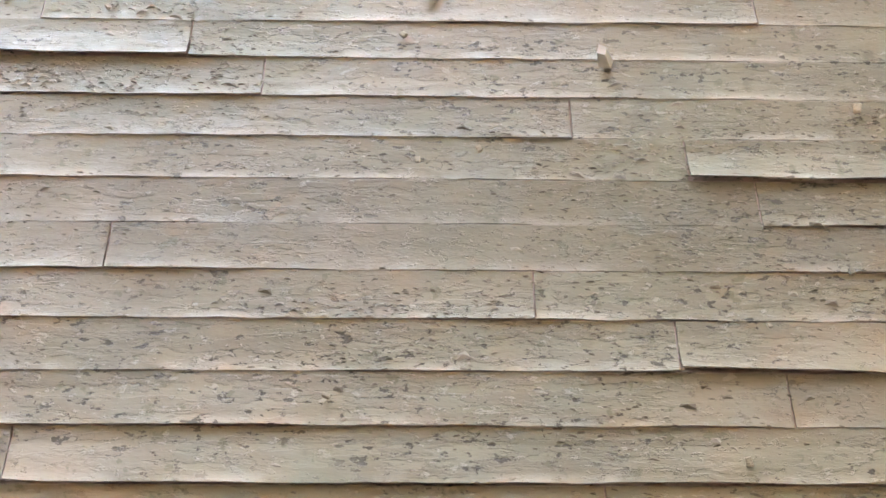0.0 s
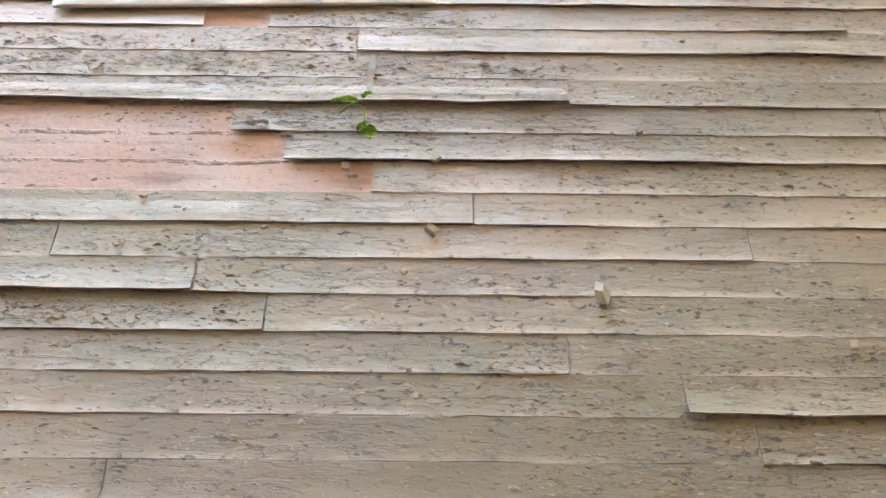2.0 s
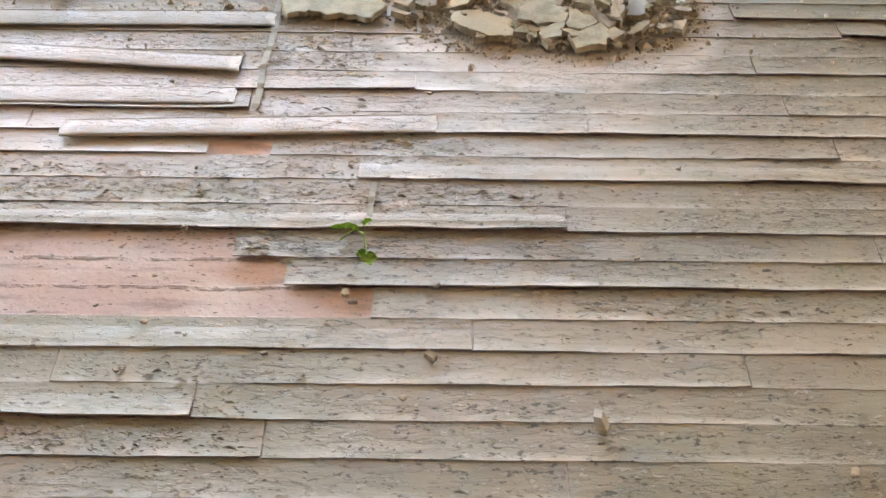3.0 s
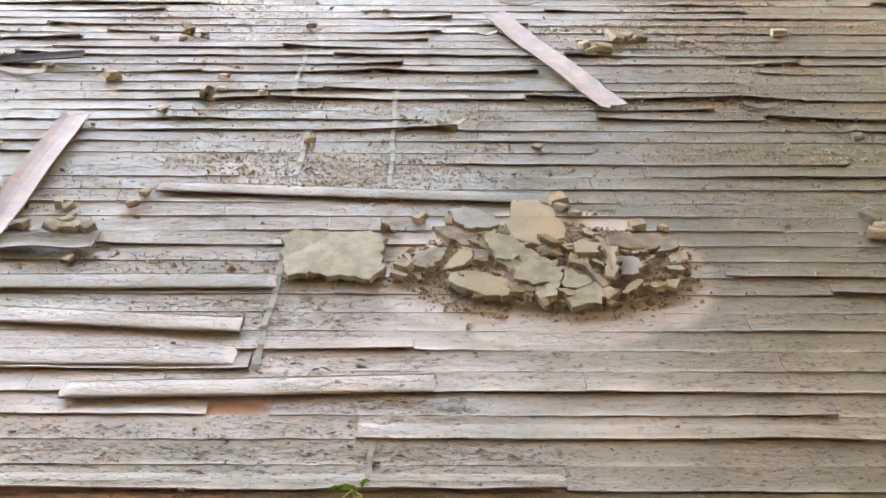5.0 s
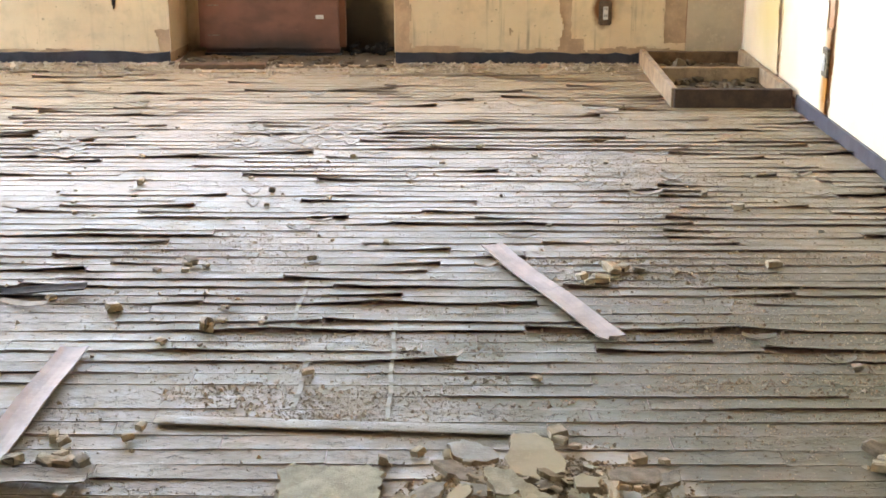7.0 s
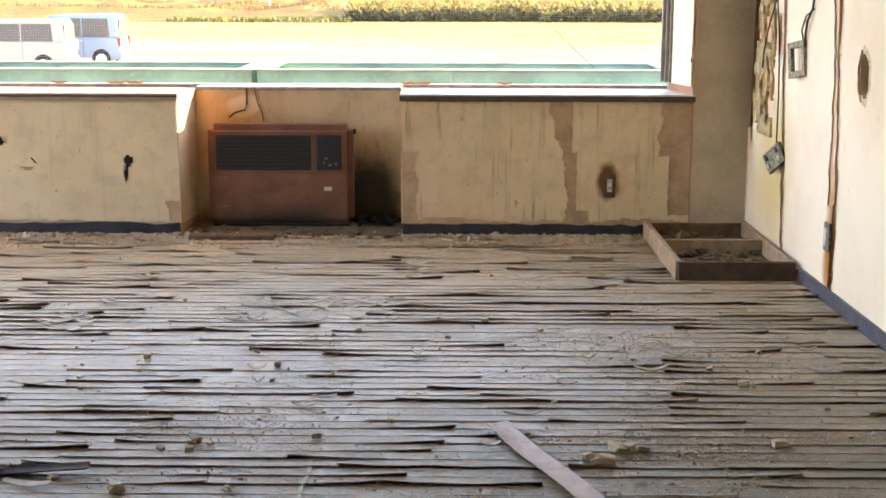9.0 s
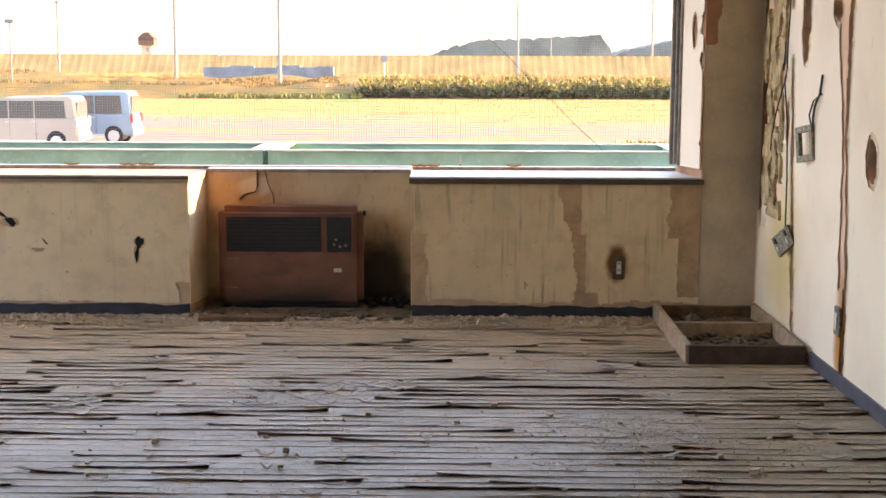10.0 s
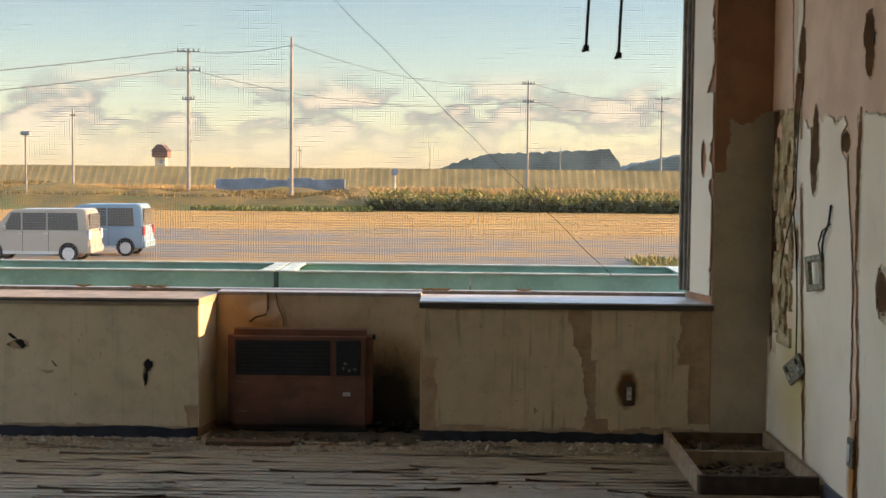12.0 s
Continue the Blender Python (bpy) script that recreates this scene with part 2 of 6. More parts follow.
base = m.mix(m.ramp(m.noise(22, 3, move=(2, 9, 1)), 0.66, 0.76, 0, 0.5), base, (0.13, 0.12, 0.075))
grime = m.math("MULTIPLY", m.ramp(m.noise(2.4, 5, 0.6, stretch=(0.55, 1.6, 1), move=(4.4, 1.1, 0)), 0.44, 0.64), m.ramp(m.noise(34, 5, 0.65, stretch=(0.5, 1, 1)), 0.3, 0.6, 0.35, 0.85))
base = m.mix(m.math("MULTIPLY", grime, 0.45), base, (0.15, 0.122, 0.078))
lane = m.math("FRACT", m.math("DIVIDE", m.math("SUBTRACT", m.axis(1), 1.1425), 0.0628))
# pale near edges: worn paint, with the lips' window light painted in
lit_wear = m.math("MULTIPLY", m.ramp(lane, 0.30, 0.03), m.ramp(m.noise(13, 5, 0.6, stretch=(0.6, 0.3, 1)), 0.40, 0.62))
lit_wear = m.math("MULTIPLY", lit_wear, m.ramp(m.axis(1), 1.7, 2.4, 1.0, 0.4))
base = m.mix(m.math("MULTIPLY", lit_wear, 0.8), base, (0.55, 0.475, 0.375))
# chips: dark pits and pale flakes, with flake shadow and highlight painted in
chip = m.math("MULTIPLY", m.ramp(m.noise(105, 5, 0.62, stretch=(0.6, 1, 1)), 0.605, 0.63), m.ramp(flaky, 0.0, 1.0, 0.25, 1.0))
pale = m.math("MULTIPLY", m.ramp(m.noise(105, 5, 0.62, stretch=(0.6, 1, 1), move=(3, 7.004, 0)), 0.61, 0.64), m.ramp(flaky, 0.0, 1.0, 0.2, 0.8))
base = m.mix(m.math("MULTIPLY", chip, 0.9), base, (0.085, 0.07, 0.048))
base = m.mix(m.math("MULTIPLY", pale, 0.6), base, (0.55, 0.48, 0.38))
pinky = m.spot((-0.42, 1.86, 0), (0.62, 0.27, 9), 0.5, 0.5, 6)
base = m.mix(m.math("MULTIPLY", pinky, 0.6), base, (0.49, 0.40, 0.335))
foot = m.ramp(m.math("ADD", m.axis(1), m.math("MULTIPLY", m.noise(3, 4), 0.8)), 5.0, 6.5)
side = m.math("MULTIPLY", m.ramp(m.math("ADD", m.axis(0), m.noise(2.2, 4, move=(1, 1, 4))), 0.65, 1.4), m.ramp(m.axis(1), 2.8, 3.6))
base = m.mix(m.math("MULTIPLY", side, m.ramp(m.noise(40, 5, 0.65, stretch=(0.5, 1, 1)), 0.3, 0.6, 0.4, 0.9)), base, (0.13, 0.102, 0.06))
base = m.mix(m.math("MULTIPLY", foot, 0.8), base, (0.38, 0.265, 0.135))
dust = m.spot((0.25, 2.17, 0), (0.33, 0.28, 9), 0.12, 0.35, 7)
base = m.mix(m.math("MULTIPLY", dust, 0.85), base, (0.52, 0.45, 0.36))
# far strips paler: their brightness towards the window is put into the colour
base = m.mix(m.math("MULTIPLY", m.ramp(m.random(), 0.0, 1.0, 0.15, 0.8), m.ramp(m.axis(1), 3.0, 4.3)), base, (0.44, 0.345, 0.23))
drift = m.math("MULTIPLY", m.ramp(m.noise(2.1, 5, 0.6, stretch=(0.6, 1.5, 1), move=(8.3, 2.6, 0)), 0.31, 0.52), m.ramp(m.noise(48, 5, 0.7, stretch=(0.5, 1, 1), move=(1, 5, 0)), 0.32, 0.55, 0.3, 1.0))
drift = m.math("MULTIPLY", drift, m.math("MULTIPLY", m.ramp(m.axis(1), 1.75, 2.25), m.ramp(m.axis(1), 4.3, 3.4)))
drift = m.math("MULTIPLY", drift, m.math("SUBTRACT", 1.0, m.math("MULTIPLY", dust, 0.7)))
base = m.mix(m.math("MULTIPLY", drift, 0.5), base, (0.15, 0.118, 0.074))
base = m.mix(m.ramp(m.random(), 0.5, 1.0, 0.0, 0.36), base, (0.19, 0.155, 0.11))
m.rough(m.math("ADD", m.ramp(m.noise(14, 4), 0.3, 0.7, 0.36, 0.56), m.math("MULTIPLY", m.math("MAXIMUM", drift, olive), 0.14)))
m.bump(m.math("MULTIPLY", plate, m.math("ADD", flaky, 0.08)), 0.6, 0.0018)
m.bump(m.noise(75, 6, 0.65, stretch=(0.35, 1, 1)), 0.45, 0.003)
m.bump(m.noise(300, 3, stretch=(0.7, 1, 1)), 0.3, 0.0012)
m.bump(m.math("SUBTRACT", pale, chip), 1.0, 0.0035)
STRIP = m.colour(base)

m = Mat("bare_screed", 0.85, spec=0.2)
k = m.mix(m.ramp(m.noise(6, 4), 0.35, 0.7), (0.56, 0.405, 0.345), (0.64, 0.53, 0.475))
for c_ in ((-0.05, 1.37, 0), (-0.19, 1.43, 0), (-0.26, 1.725, 0)):
    k = m.mix(m.math("MULTIPLY", m.spot(c_, (0.09, 0.04, 9), 0.7, 0.6, 14), 0.7), k, (0.50, 0.27, 0.15))
k = m.mix(m.ramp(m.noise(40, 5, stretch=(0.2, 1, 1)), 0.52, 0.75, 0, 0.6), k, (0.20, 0.14, 0.105))
k = m.mix(m.ramp(m.noise(150, 3), 0.6, 0.75, 0, 0.7), k, (0.12, 0.09, 0.07))
m.bump(m.noise(90, 5), 0.5, 0.003)
lane = m.math("ABSOLUTE", m.math("SUBTRACT", m.math("FRACT", m.math("ADD", m.math("DIVIDE", m.math("SUBTRACT", m.axis(1), 1.1445), 0.0628), m.math("ADD", 0.5, m.math("MULTIPLY", m.math("SUBTRACT", m.noise(12, 3), 0.5), 0.25)))), 0.5))
ridge = m.math("MULTIPLY", m.ramp(lane, 0.09, 0.03), m.ramp(m.noise(45, 4), 0.35, 0.6))
k = m.mix(m.math("MULTIPLY", ridge, 0.7), k, (0.24, 0.185, 0.14))
m.bump(ridge, 0.7, 0.003)
SCREED = m.colour(k)

PINK = plain("pink_board_back", (0.52, 0.45, 0.42), 0.75, scale=14, vary=0.2)
TAPE = plain("old_clear_tape", (0.35, 0.335, 0.255), 0.6, scale=60, spec=0.2)
PLASTER = plain("fallen_plaster", (0.43, 0.355, 0.25), 0.9, scale=30, vary=0.3, bump=0.5, fine=0.004)
CHIP = plain("plaster_face_paint", (0.47, 0.46, 0.345), 0.8, scale=35, vary=0.3, bump=0.6, fine=0.004)
LUMP = plain("pale_plaster_chunk", (0.52, 0.43, 0.31), 0.9, scale=60, vary=0.3, bump=0.5, fine=0.003)
CURL = plain("curled_strip_back", (0.44, 0.385, 0.31), 0.7, scale=25, vary=0.3, bump=0.3, fine=0.002)
GREYCHIP = plain("grey_plaster_face", (0.36, 0.315, 0.25), 0.85, scale=40, vary=0.4, bump=0.6, fine=0.004)
m = Mat("crumbs", 0.9, spec=0.2)
CRUMB = m.colour(m.mix(m.island, (0.24, 0.18, 0.12), (0.61, 0.51, 0.38)))
m = Mat("floor_flakes", 0.85, spec=0.2)
FLAKE = m.colour(m.mix(m.island, (0.15, 0.125, 0.09), (0.46, 0.40, 0.31)))
LEAF = plain("leaf_green", (0.30, 0.52, 0.09), 0.5, scale=60, vary=0.3)

# painted panels under the window: dirty cream with drips
m = Mat("dirty_cream_paint", 0.7, spec=0.3)
k = m.mix(m.ramp(m.noise(3, 4), 0.35, 0.7), (0.75, 0.565, 0.355), (0.67, 0.495, 0.305))
drip = m.noise(26, 4, stretch=(1, 1, 0.05))
k = m.mix(m.math("MULTIPLY", m.ramp(drip, 0.53, 0.68), m.math("MULTIPLY", m.ramp(m.axis(0), -1.3, -0.2, 0.2, 1.0), m.ramp(m.noise(4, 3, stretch=(1, 1, 0.7), move=(2, 0, 3)), 0.40, 0.6, 0.1, 0.75))), k, (0.22, 0.165, 0.10))
k = m.mix(m.ramp(m.noise(9, 5, 0.6), 0.45, 0.7, 0, 0.3), k, (0.36, 0.28, 0.18))
k = m.mix(m.ramp(m.noise(55, 4), 0.66, 0.74, 0, 0.5), k, (0.14, 0.10, 0.06))
k = m.mix(m.spot((0.855, 6.64, 0.275), (0.066, 0.3, 0.118), 0.5, 0.5, 20), k, (0.20, 0.07, 0.02))
m.bump(m.noise(70, 5), 0.25, 0.002)
CREAM = m.colour(k)
CREAM2 = plain("dirty_cream_plaster", (0.58, 0.46, 0.32), 0.75, scale=6, vary=0.18)
ORANGE = plain("bare_tan_plaster", (0.55, 0.36, 0.22), 0.85, scale=9, vary=0.25)
m = Mat("sooted_tan_plaster", 0.85, spec=0.2)
k = m.mix(m.ramp(m.noise(7, 5), 0.35, 0.65), (0.50, 0.36, 0.22), (0.60, 0.45, 0.29))
k = m.mix(m.ramp(m.noise(30, 5, stretch=(1, 1, 0.3)), 0.56, 0.72, 0, 0.5), k, (0.30, 0.20, 0.12))
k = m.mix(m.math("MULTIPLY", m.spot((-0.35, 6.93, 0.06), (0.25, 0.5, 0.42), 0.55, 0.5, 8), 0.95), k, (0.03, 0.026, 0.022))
# the foot of the recess wall is darker
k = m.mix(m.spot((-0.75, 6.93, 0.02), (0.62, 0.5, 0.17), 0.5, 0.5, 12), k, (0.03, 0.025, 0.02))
k = m.mix(m.spot((-1.0, 6.93, 0.62), (0.10, 0.5, 0.07), 0.4, 0.5, 18), k, (0.66, 0.56, 0.42))
m.bump(m.noise(60, 5), 0.4, 0.003)
SOOTED = m.colour(k)
BROWN = plain("red_brown_plaster", (0.43, 0.215, 0.125), 0.85, scale=8, vary=0.2)
m = Mat("white_wall_paint", 0.6, spec=0.3)
k = m.mix(m.ramp(m.noise(2.2, 4), 0.35, 0.7), (0.82, 0.70, 0.525), (0.74, 0.605, 0.435))
k = m.mix(m.spot((1.57, 6.15, 0.42), (0.4, 0.40, 0.55), 0.8, 0.4, 5), k, (0.62, 0.47, 0.21))
k = m.mix(m.spot((1.57, 5.24, 0.20), (0.4, 0.09, 0.30), 0.7, 0.5, 14), k, (0.46, 0.19, 0.04))
k = m.mix(m.ramp(m.noise(40, 4, stretch=(1, 1, 0.25)), 0.66, 0.76, 0, 0.45), k, (0.35, 0.26, 0.16))
m.bump(m.noise(60, 4), 0.2, 0.002)
WHITE = m.colour(k)
m = Mat("salmon_plaster", 0.8)
k = m.mix(m.ramp(m.noise(5, 5), 0.35, 0.65), (0.65, 0.43, 0.285), (0.74, 0.51, 0.345))
k = m.mix(m.math("MULTIPLY", m.spot((1.57, 5.24, 0.22), (0.4, 0.075, 0.34), 0.75, 0.5, 14), 0.95), k, (0.40, 0.13, 0.02))
k = m.mix(m.ramp(m.noise(45, 4), 0.64, 0.76, 0, 0.5), k, (0.30, 0.18, 0.10))
m.bump(m.noise(80, 5), 0.25, 0.002)
SALMON = m.colour(k)
# near-black, so that the deep shade of wall holes is in the colour
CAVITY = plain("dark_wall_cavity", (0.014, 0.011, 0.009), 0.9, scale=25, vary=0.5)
m = Mat("crumbling_wall_core", 0.95, spec=0.1)
k = m.mix(m.ramp(m.noise(15, 5, 0.65), 0.36, 0.62), (0.30, 0.21, 0.11), (0.50, 0.38, 0.21))
k = m.mix(m.ramp(m.noise(14, 4, move=(3, 1, 2)), 0.55, 0.66), k, (0.60, 0.49, 0.32))
m.bump(m.noise(60, 5), 0.8, 0.008)
MOULD = m.colour(k)
SKIRT = plain("dark_skirting", (0.035, 0.036, 0.045), 0.55, scale=12, vary=0.5, spec=0.4)
SKIRTBLUE = plain("blue_grey_skirting", (0.085, 0.083, 0.098), 0.5, scale=12, vary=0.3, spec=0.4)
STONE_TOP = plain("pale_ledge_top", (0.60, 0.56, 0.52), 0.45, scale=11, vary=0.2, spec=0.5)
LEDGE_EDGE = plain("dark_ledge_edge", (0.10, 0.075, 0.055), 0.6, scale=14)
# unseen ceiling and walls, this pale to bounce light into the room
CEIL = plain("old_ceiling", (0.82, 0.78, 0.70), 0.85, scale=3, vary=0.12)
ROOMWALL = plain("old_cream_wall", (0.80, 0.75, 0.66), 0.85, scale=3, vary=0.12)
FRAME = plain("weathered_window_frame", (0.33, 0.29, 0.25), 0.45, scale=20, vary=0.35, spec=0.5)
SCREEN = Mat("screen_wire", 0.6).colour((0.30, 0.31, 0.31))
BLACK = plain("black_rubber", (0.015, 0.015, 0.016), 0.6, scale=30)
TIMBER = plain("old_brown_timber", (0.17, 0.095, 0.05), 0.8, scale=18, vary=0.4)
TIMBERPALE = plain("pale_dusty_timber", (0.38, 0.265, 0.165), 0.85, scale=18, vary=0.35)
RUSTMETAL = plain("tarnished_metal", (0.30, 0.27, 0.20), 0.55, metal=0.6, scale=70, vary=0.6)
m = Mat("red_brown_heater_metal", 0.45, spec=0.45)
k = m.mix(m.ramp(m.noise(6, 5), 0.35, 0.65), (0.17, 0.068, 0.042), (0.225, 0.093, 0.06))
k = m.mix(m.ramp(m.noise(9, 5, stretch=(0.6, 1, 1.5), move=(2, 0, 5)), 0.48, 0.66, 0, 0.35), k, (0.085, 0.042, 0.03))
# the body darkens towards its base
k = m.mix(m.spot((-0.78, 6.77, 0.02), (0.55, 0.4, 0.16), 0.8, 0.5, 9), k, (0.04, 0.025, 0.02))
k = m.mix(m.ramp(m.noise(22, 4, stretch=(0.5, 1, 1), move=(1, 4, 0)), 0.68, 0.76, 0, 0.3), k, (0.36, 0.22, 0.15))
m.bump(m.noise(90, 3), 0.15, 0.001)
HEATRED = m.colour(k)
HEATDARK = plain("dark_heater_grille", (0.03, 0.03, 0.032), 0.5, scale=30)
LABELW = plain("pale_label", (0.62, 0.58, 0.52), 0.6, scale=40)
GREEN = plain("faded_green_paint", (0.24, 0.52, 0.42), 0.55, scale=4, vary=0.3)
# paler green for the rims, with the sunlight on them in the colour
GREENLIT = plain("sunlit_green_rim", (0.52, 0.60, 0.51), 0.6, scale=9, vary=0.3)
SOIL = plain("dry_soil", (0.13, 0.092, 0.055), 0.95, scale=9, vary=0.4)

# ---------------------------------------------------------------- the room
FRONT, BACK, OUT = 6.66, 6.93, 7.06      # ledge fronts, recess wall, outer face
EAST0, LEAN_E = 1.551, 0.02              # the east wall runs a little askew
WEST, SOUTH, CEILZ = -5.2, -4.0, 3.35


def east(y, z, off=0.0):
    """A point on the east wall's inner face, off metres into the room."""
    return (EAST0 + (FRONT - y) * LEAN_E - off, y, z)


# floor base
floor = tagged(part("floor", bx(WEST - 0.2, 2.2, SOUTH - 0.2, OUT, -0.25, 0.0), SCREED, None), "worn strip floor with curled strips and bare pink screed", "floor", kind="structure")
ceiling = tagged(part("ceiling", bx(WEST - 0.2, 2.2, SOUTH - 0.2, OUT + 0.1, CEILZ, CEILZ + 0.2), CEIL, None), "old plain cream ceiling", "ceiling", kind="structure")

# window wall: apron under the opening, lintel, pier at the east end
# the opening's unseen left and top are enlarged to let in more light
WX0, WX1, WZ0, WZ1 = -5.0, 1.19, 0.735, 3.2
wn_ = thing("wall_north", (0, OUT, 0), "cream window wall with stained peeling paint", "wall", kind="structure")
part("apron", bx(-1.258, -0.176, BACK, OUT, -0.2, 0.699), SOOTED, wn_, "tan recess wall with a soot stain, darker along its foot")
part("apron", bx(WX0, -1.2585, BACK + 0.001, OUT, -0.2, 0.670), ORANGE, wn_)
part("apron", bx(-0.1755, WX1, BACK + 0.001, OUT, -0.2, 0.670), ORANGE, wn_)
part("lintel", bx(WX0, WX1, BACK, OUT, WZ1, CEILZ), ROOMWALL, wn_)
part("pier", prism(bmesh.new(), [(1.267, FRONT), (1.72, FRONT), (1.72, OUT), (1.205, OUT), (1.205, BACK)], "z", -0.2, CEILZ), BROWN, wn_, "red-brown bare plaster pier")
part("pier", bx(WEST - 0.2, WX0, BACK, OUT, -0.2, CEILZ), ROOMWALL, wn_)


def pier_face(u, v, off):
    return (u, FRONT - off, v)


def pier_keep(u, v):
    edge = 1.60 + 0.05 * (u - 1.35) / 0.2 + (fbm(u * 9, v * 0 + 1, 3) - 0.5) * 0.12
    k = np.clip((u - 1.315 - (fbm(v * 11, u * 0, 7) - 0.5) * 0.06) / 0.02, 0, 1)
    edge = edge * k + (1.37 + (fbm(u * 30, v * 0, 8) - 0.5) * 0.07) * (1 - k)
    return v < edge


skin("cream_coat", pier_face, 1.27, 1.556, 0.02, 1.85, 0.008, pier_keep, 0.003, CREAM2, wn_, "dirty cream paint with a torn upper edge", curl=0.002)


def reveal_face(u, v, off):
    a, b = Vector((1.205, BACK - 0.02)), Vector((1.267, FRONT - 0.004))
    d = b - a
    n = Vector((-d.y, d.x)).normalized()
    n = n if n.x < 0 else -n
    p = a + d * u + n * off
    return (p.x, p.y, v)


def reveal_keep(u, v):
    hole = ((u - 0.55) / 0.12) ** 2 + ((v - 1.43) / 0.085) ** 2 + (fbm(u * 12, v * 25, 4) - 0.5) * 0.9 < 1
    edge = u > 0.95 - 0.35 * np.clip(fbm(u * 2, v * 14, 6) - 0.52, 0, 1) * 4
    return ~hole & ~edge


skin("white_reveal", reveal_face, 0, 1, WZ0 + 0.012, 2.3, 0.012, reveal_keep, 0.006, WHITE, wn_, "chipped white window reveal", curl=0.003)

# east wall: dark core, plaster board with broken holes, white coat
we = thing("wall_east", (1.6, 3, 0), "peeling white and salmon plaster wall with holes", "wall", kind="structure")
bm = bmesh.new()
prism(bm, [(east(SOUTH, 0)[0] + 0.11, SOUTH), (2.1, SOUTH), (2.1, OUT), (east(OUT, 0)[0] + 0.11, OUT)], "z", -0.2, CEILZ)
part("core", bm, CAVITY, we, "near-black wall core with cavity shade in its colour")
prism_s = bmesh.new()
prism(prism_s, [(east(SOUTH, 0)[0], SOUTH), (east(SOUTH, 0)[0] + 0.04, SOUTH), (east(4.3, 0)[0] + 0.04, 4.3), (east(4.3, 0)[0], 4.3)], "z", 0, CEILZ)
part("plaster", prism_s, SALMON, we)


def blob(u, v, cu, cv, ru, rv, seed, rough=0.7, freq=18):
    return ((u - cu) / ru) ** 2 + ((v - cv) / rv) ** 2 + (fbm(u * freq, v * freq, seed) - 0.5) * 2 * rough < 1


def hole_mask(u, v):
    h = blob(u, v, 6.12, 1.87, 0.05, 0.16, 11, 0.8) | blob(u, v, 6.19, 1.66, 0.045, 0.15, 12, 0.8)
    h |= blob(u, v, 5.88, 1.47, 0.06, 0.20, 13, 0.75) | blob(u, v, 5.17, 1.86, 0.075, 0.12, 14, 0.8)
    h |= blob(u, v, 5.43, 1.49, 0.045, 0.045, 15) | blob(u, v, 6.13, 1.02, 0.025, 0.10, 16)
    h |= blob(u, v, 5.24, 0.80, 0.018, 0.06, 17) | blob(u, v, 4.94, 0.92, 0.05, 0.10, 18)
    # open seams between the boards
    c1 = 5.925 + 0.155 * np.clip((v - 0.07) / 1.2, 0, 1.4) + (fbm(v * 6, u * 0, 21) - 0.5) * 0.02
    c2 = 5.19 + 0.07 * np.clip((v - 0.39) / 0.6, 0, 1) + (fbm(v * 7, u * 0, 22) - 0.5) * 0.025
    h |= (np.abs(u - c1) < 0.008 + 0.010 * vn(v * 9, v * 0, 23)) & (v < 1.3)
    h |= (np.abs(u - c2) < 0.013 + 0.014 * vn(v * 8, v * 0, 24)) & (v < 1.62)
    h |= (np.abs(u - 6.26 - (v - 1.6) * 0.1) < 0.008) & (v > 1.45)
    # rotten strip in the corner
    h |= (u > 6.52 + (fbm(v * 14, u * 20, 25) - 0.5) * 0.2) & (v > 0.52 + (fbm(u * 20, v * 3, 26) - 0.5) * 0.2) & (v < 1.66)
    return h


def rot_mask(u, v):
    return (u > 6.22 + (fbm(v * 9, u * 6, 27) - 0.5) * 0.24) & (v > 0.62) & (v < 1.55 + (fbm(u * 12, v * 0, 28) - 0.5) * 0.2)


skin("plaster", lambda u, v, o: east(u, v, o - 0.04), 4.3, 6.655, 0.0, 2.3, 0.0085, lambda u, v: ~hole_mask(u, v), 0.04, SALMON, we, "salmon plaster board with broken holes", curl=0.004)
skin("crumbling_core", lambda u, v, o: east(u, v, o - 0.034), 6.2, 6.65, 0.55, 1.66, 0.01,
     lambda u, v: (fbm(u * 15, v * 9, 31) > 0.485) & (u < 6.54 + (fbm(u * 9, v * 11, 36) - 0.5) * 0.12), 0.045, MOULD, we, "crumbling ochre wall core", curl=0.006)


def coat_keep(u, v):
    top = 1.585 + (fbm(u * 16, v * 0, 33) - 0.5) * 0.08 + np.where(u > 6.08, -0.08, 0)
    strip = (u > 5.2 + 0.10 * np.clip((v - 0.5) / 1.1, 0, 1)) & (u < 5.285 + 0.16 * np.clip((v - 0.9) / 0.7, 0, 1) + (fbm(v * 9, u * 0, 34) - 0.5) * 0.03)
    strip &= v > 0.40 + (fbm(u * 14, v * 0, 37) - 0.5) * 0.1
    rot = rot_mask(u, v)
    near = hole_mask(u + 0.012, v) | hole_mask(u - 0.012, v) | hole_mask(u, v + 0.015) | hole_mask(u, v - 0.015)
    pale = (u > 6.12) & (u < 6.23) & (v > 1.5)
    return (((v < top) & ~strip & ~rot) | pale) & ~near & (u < 6.6)


skin("white_coat", lambda u, v, o: east(u, v, o), 4.3, 6.655, 0.045, 2.3, 0.0085, coat_keep, 0.003, WHITE, we, "white paint peeled to a ragged edge", curl=0.006)
south_coat = bmesh.new()
prism(south_coat, [(east(SOUTH, 0)[0] - 0.003, SOUTH), (east(SOUTH, 0)[0], SOUTH), (east(4.3, 0)[0], 4.3), (east(4.3, 0)[0] - 0.003, 4.3)], "z", 0.05, 1.58)
part("white_coat", south_coat, WHITE, we)

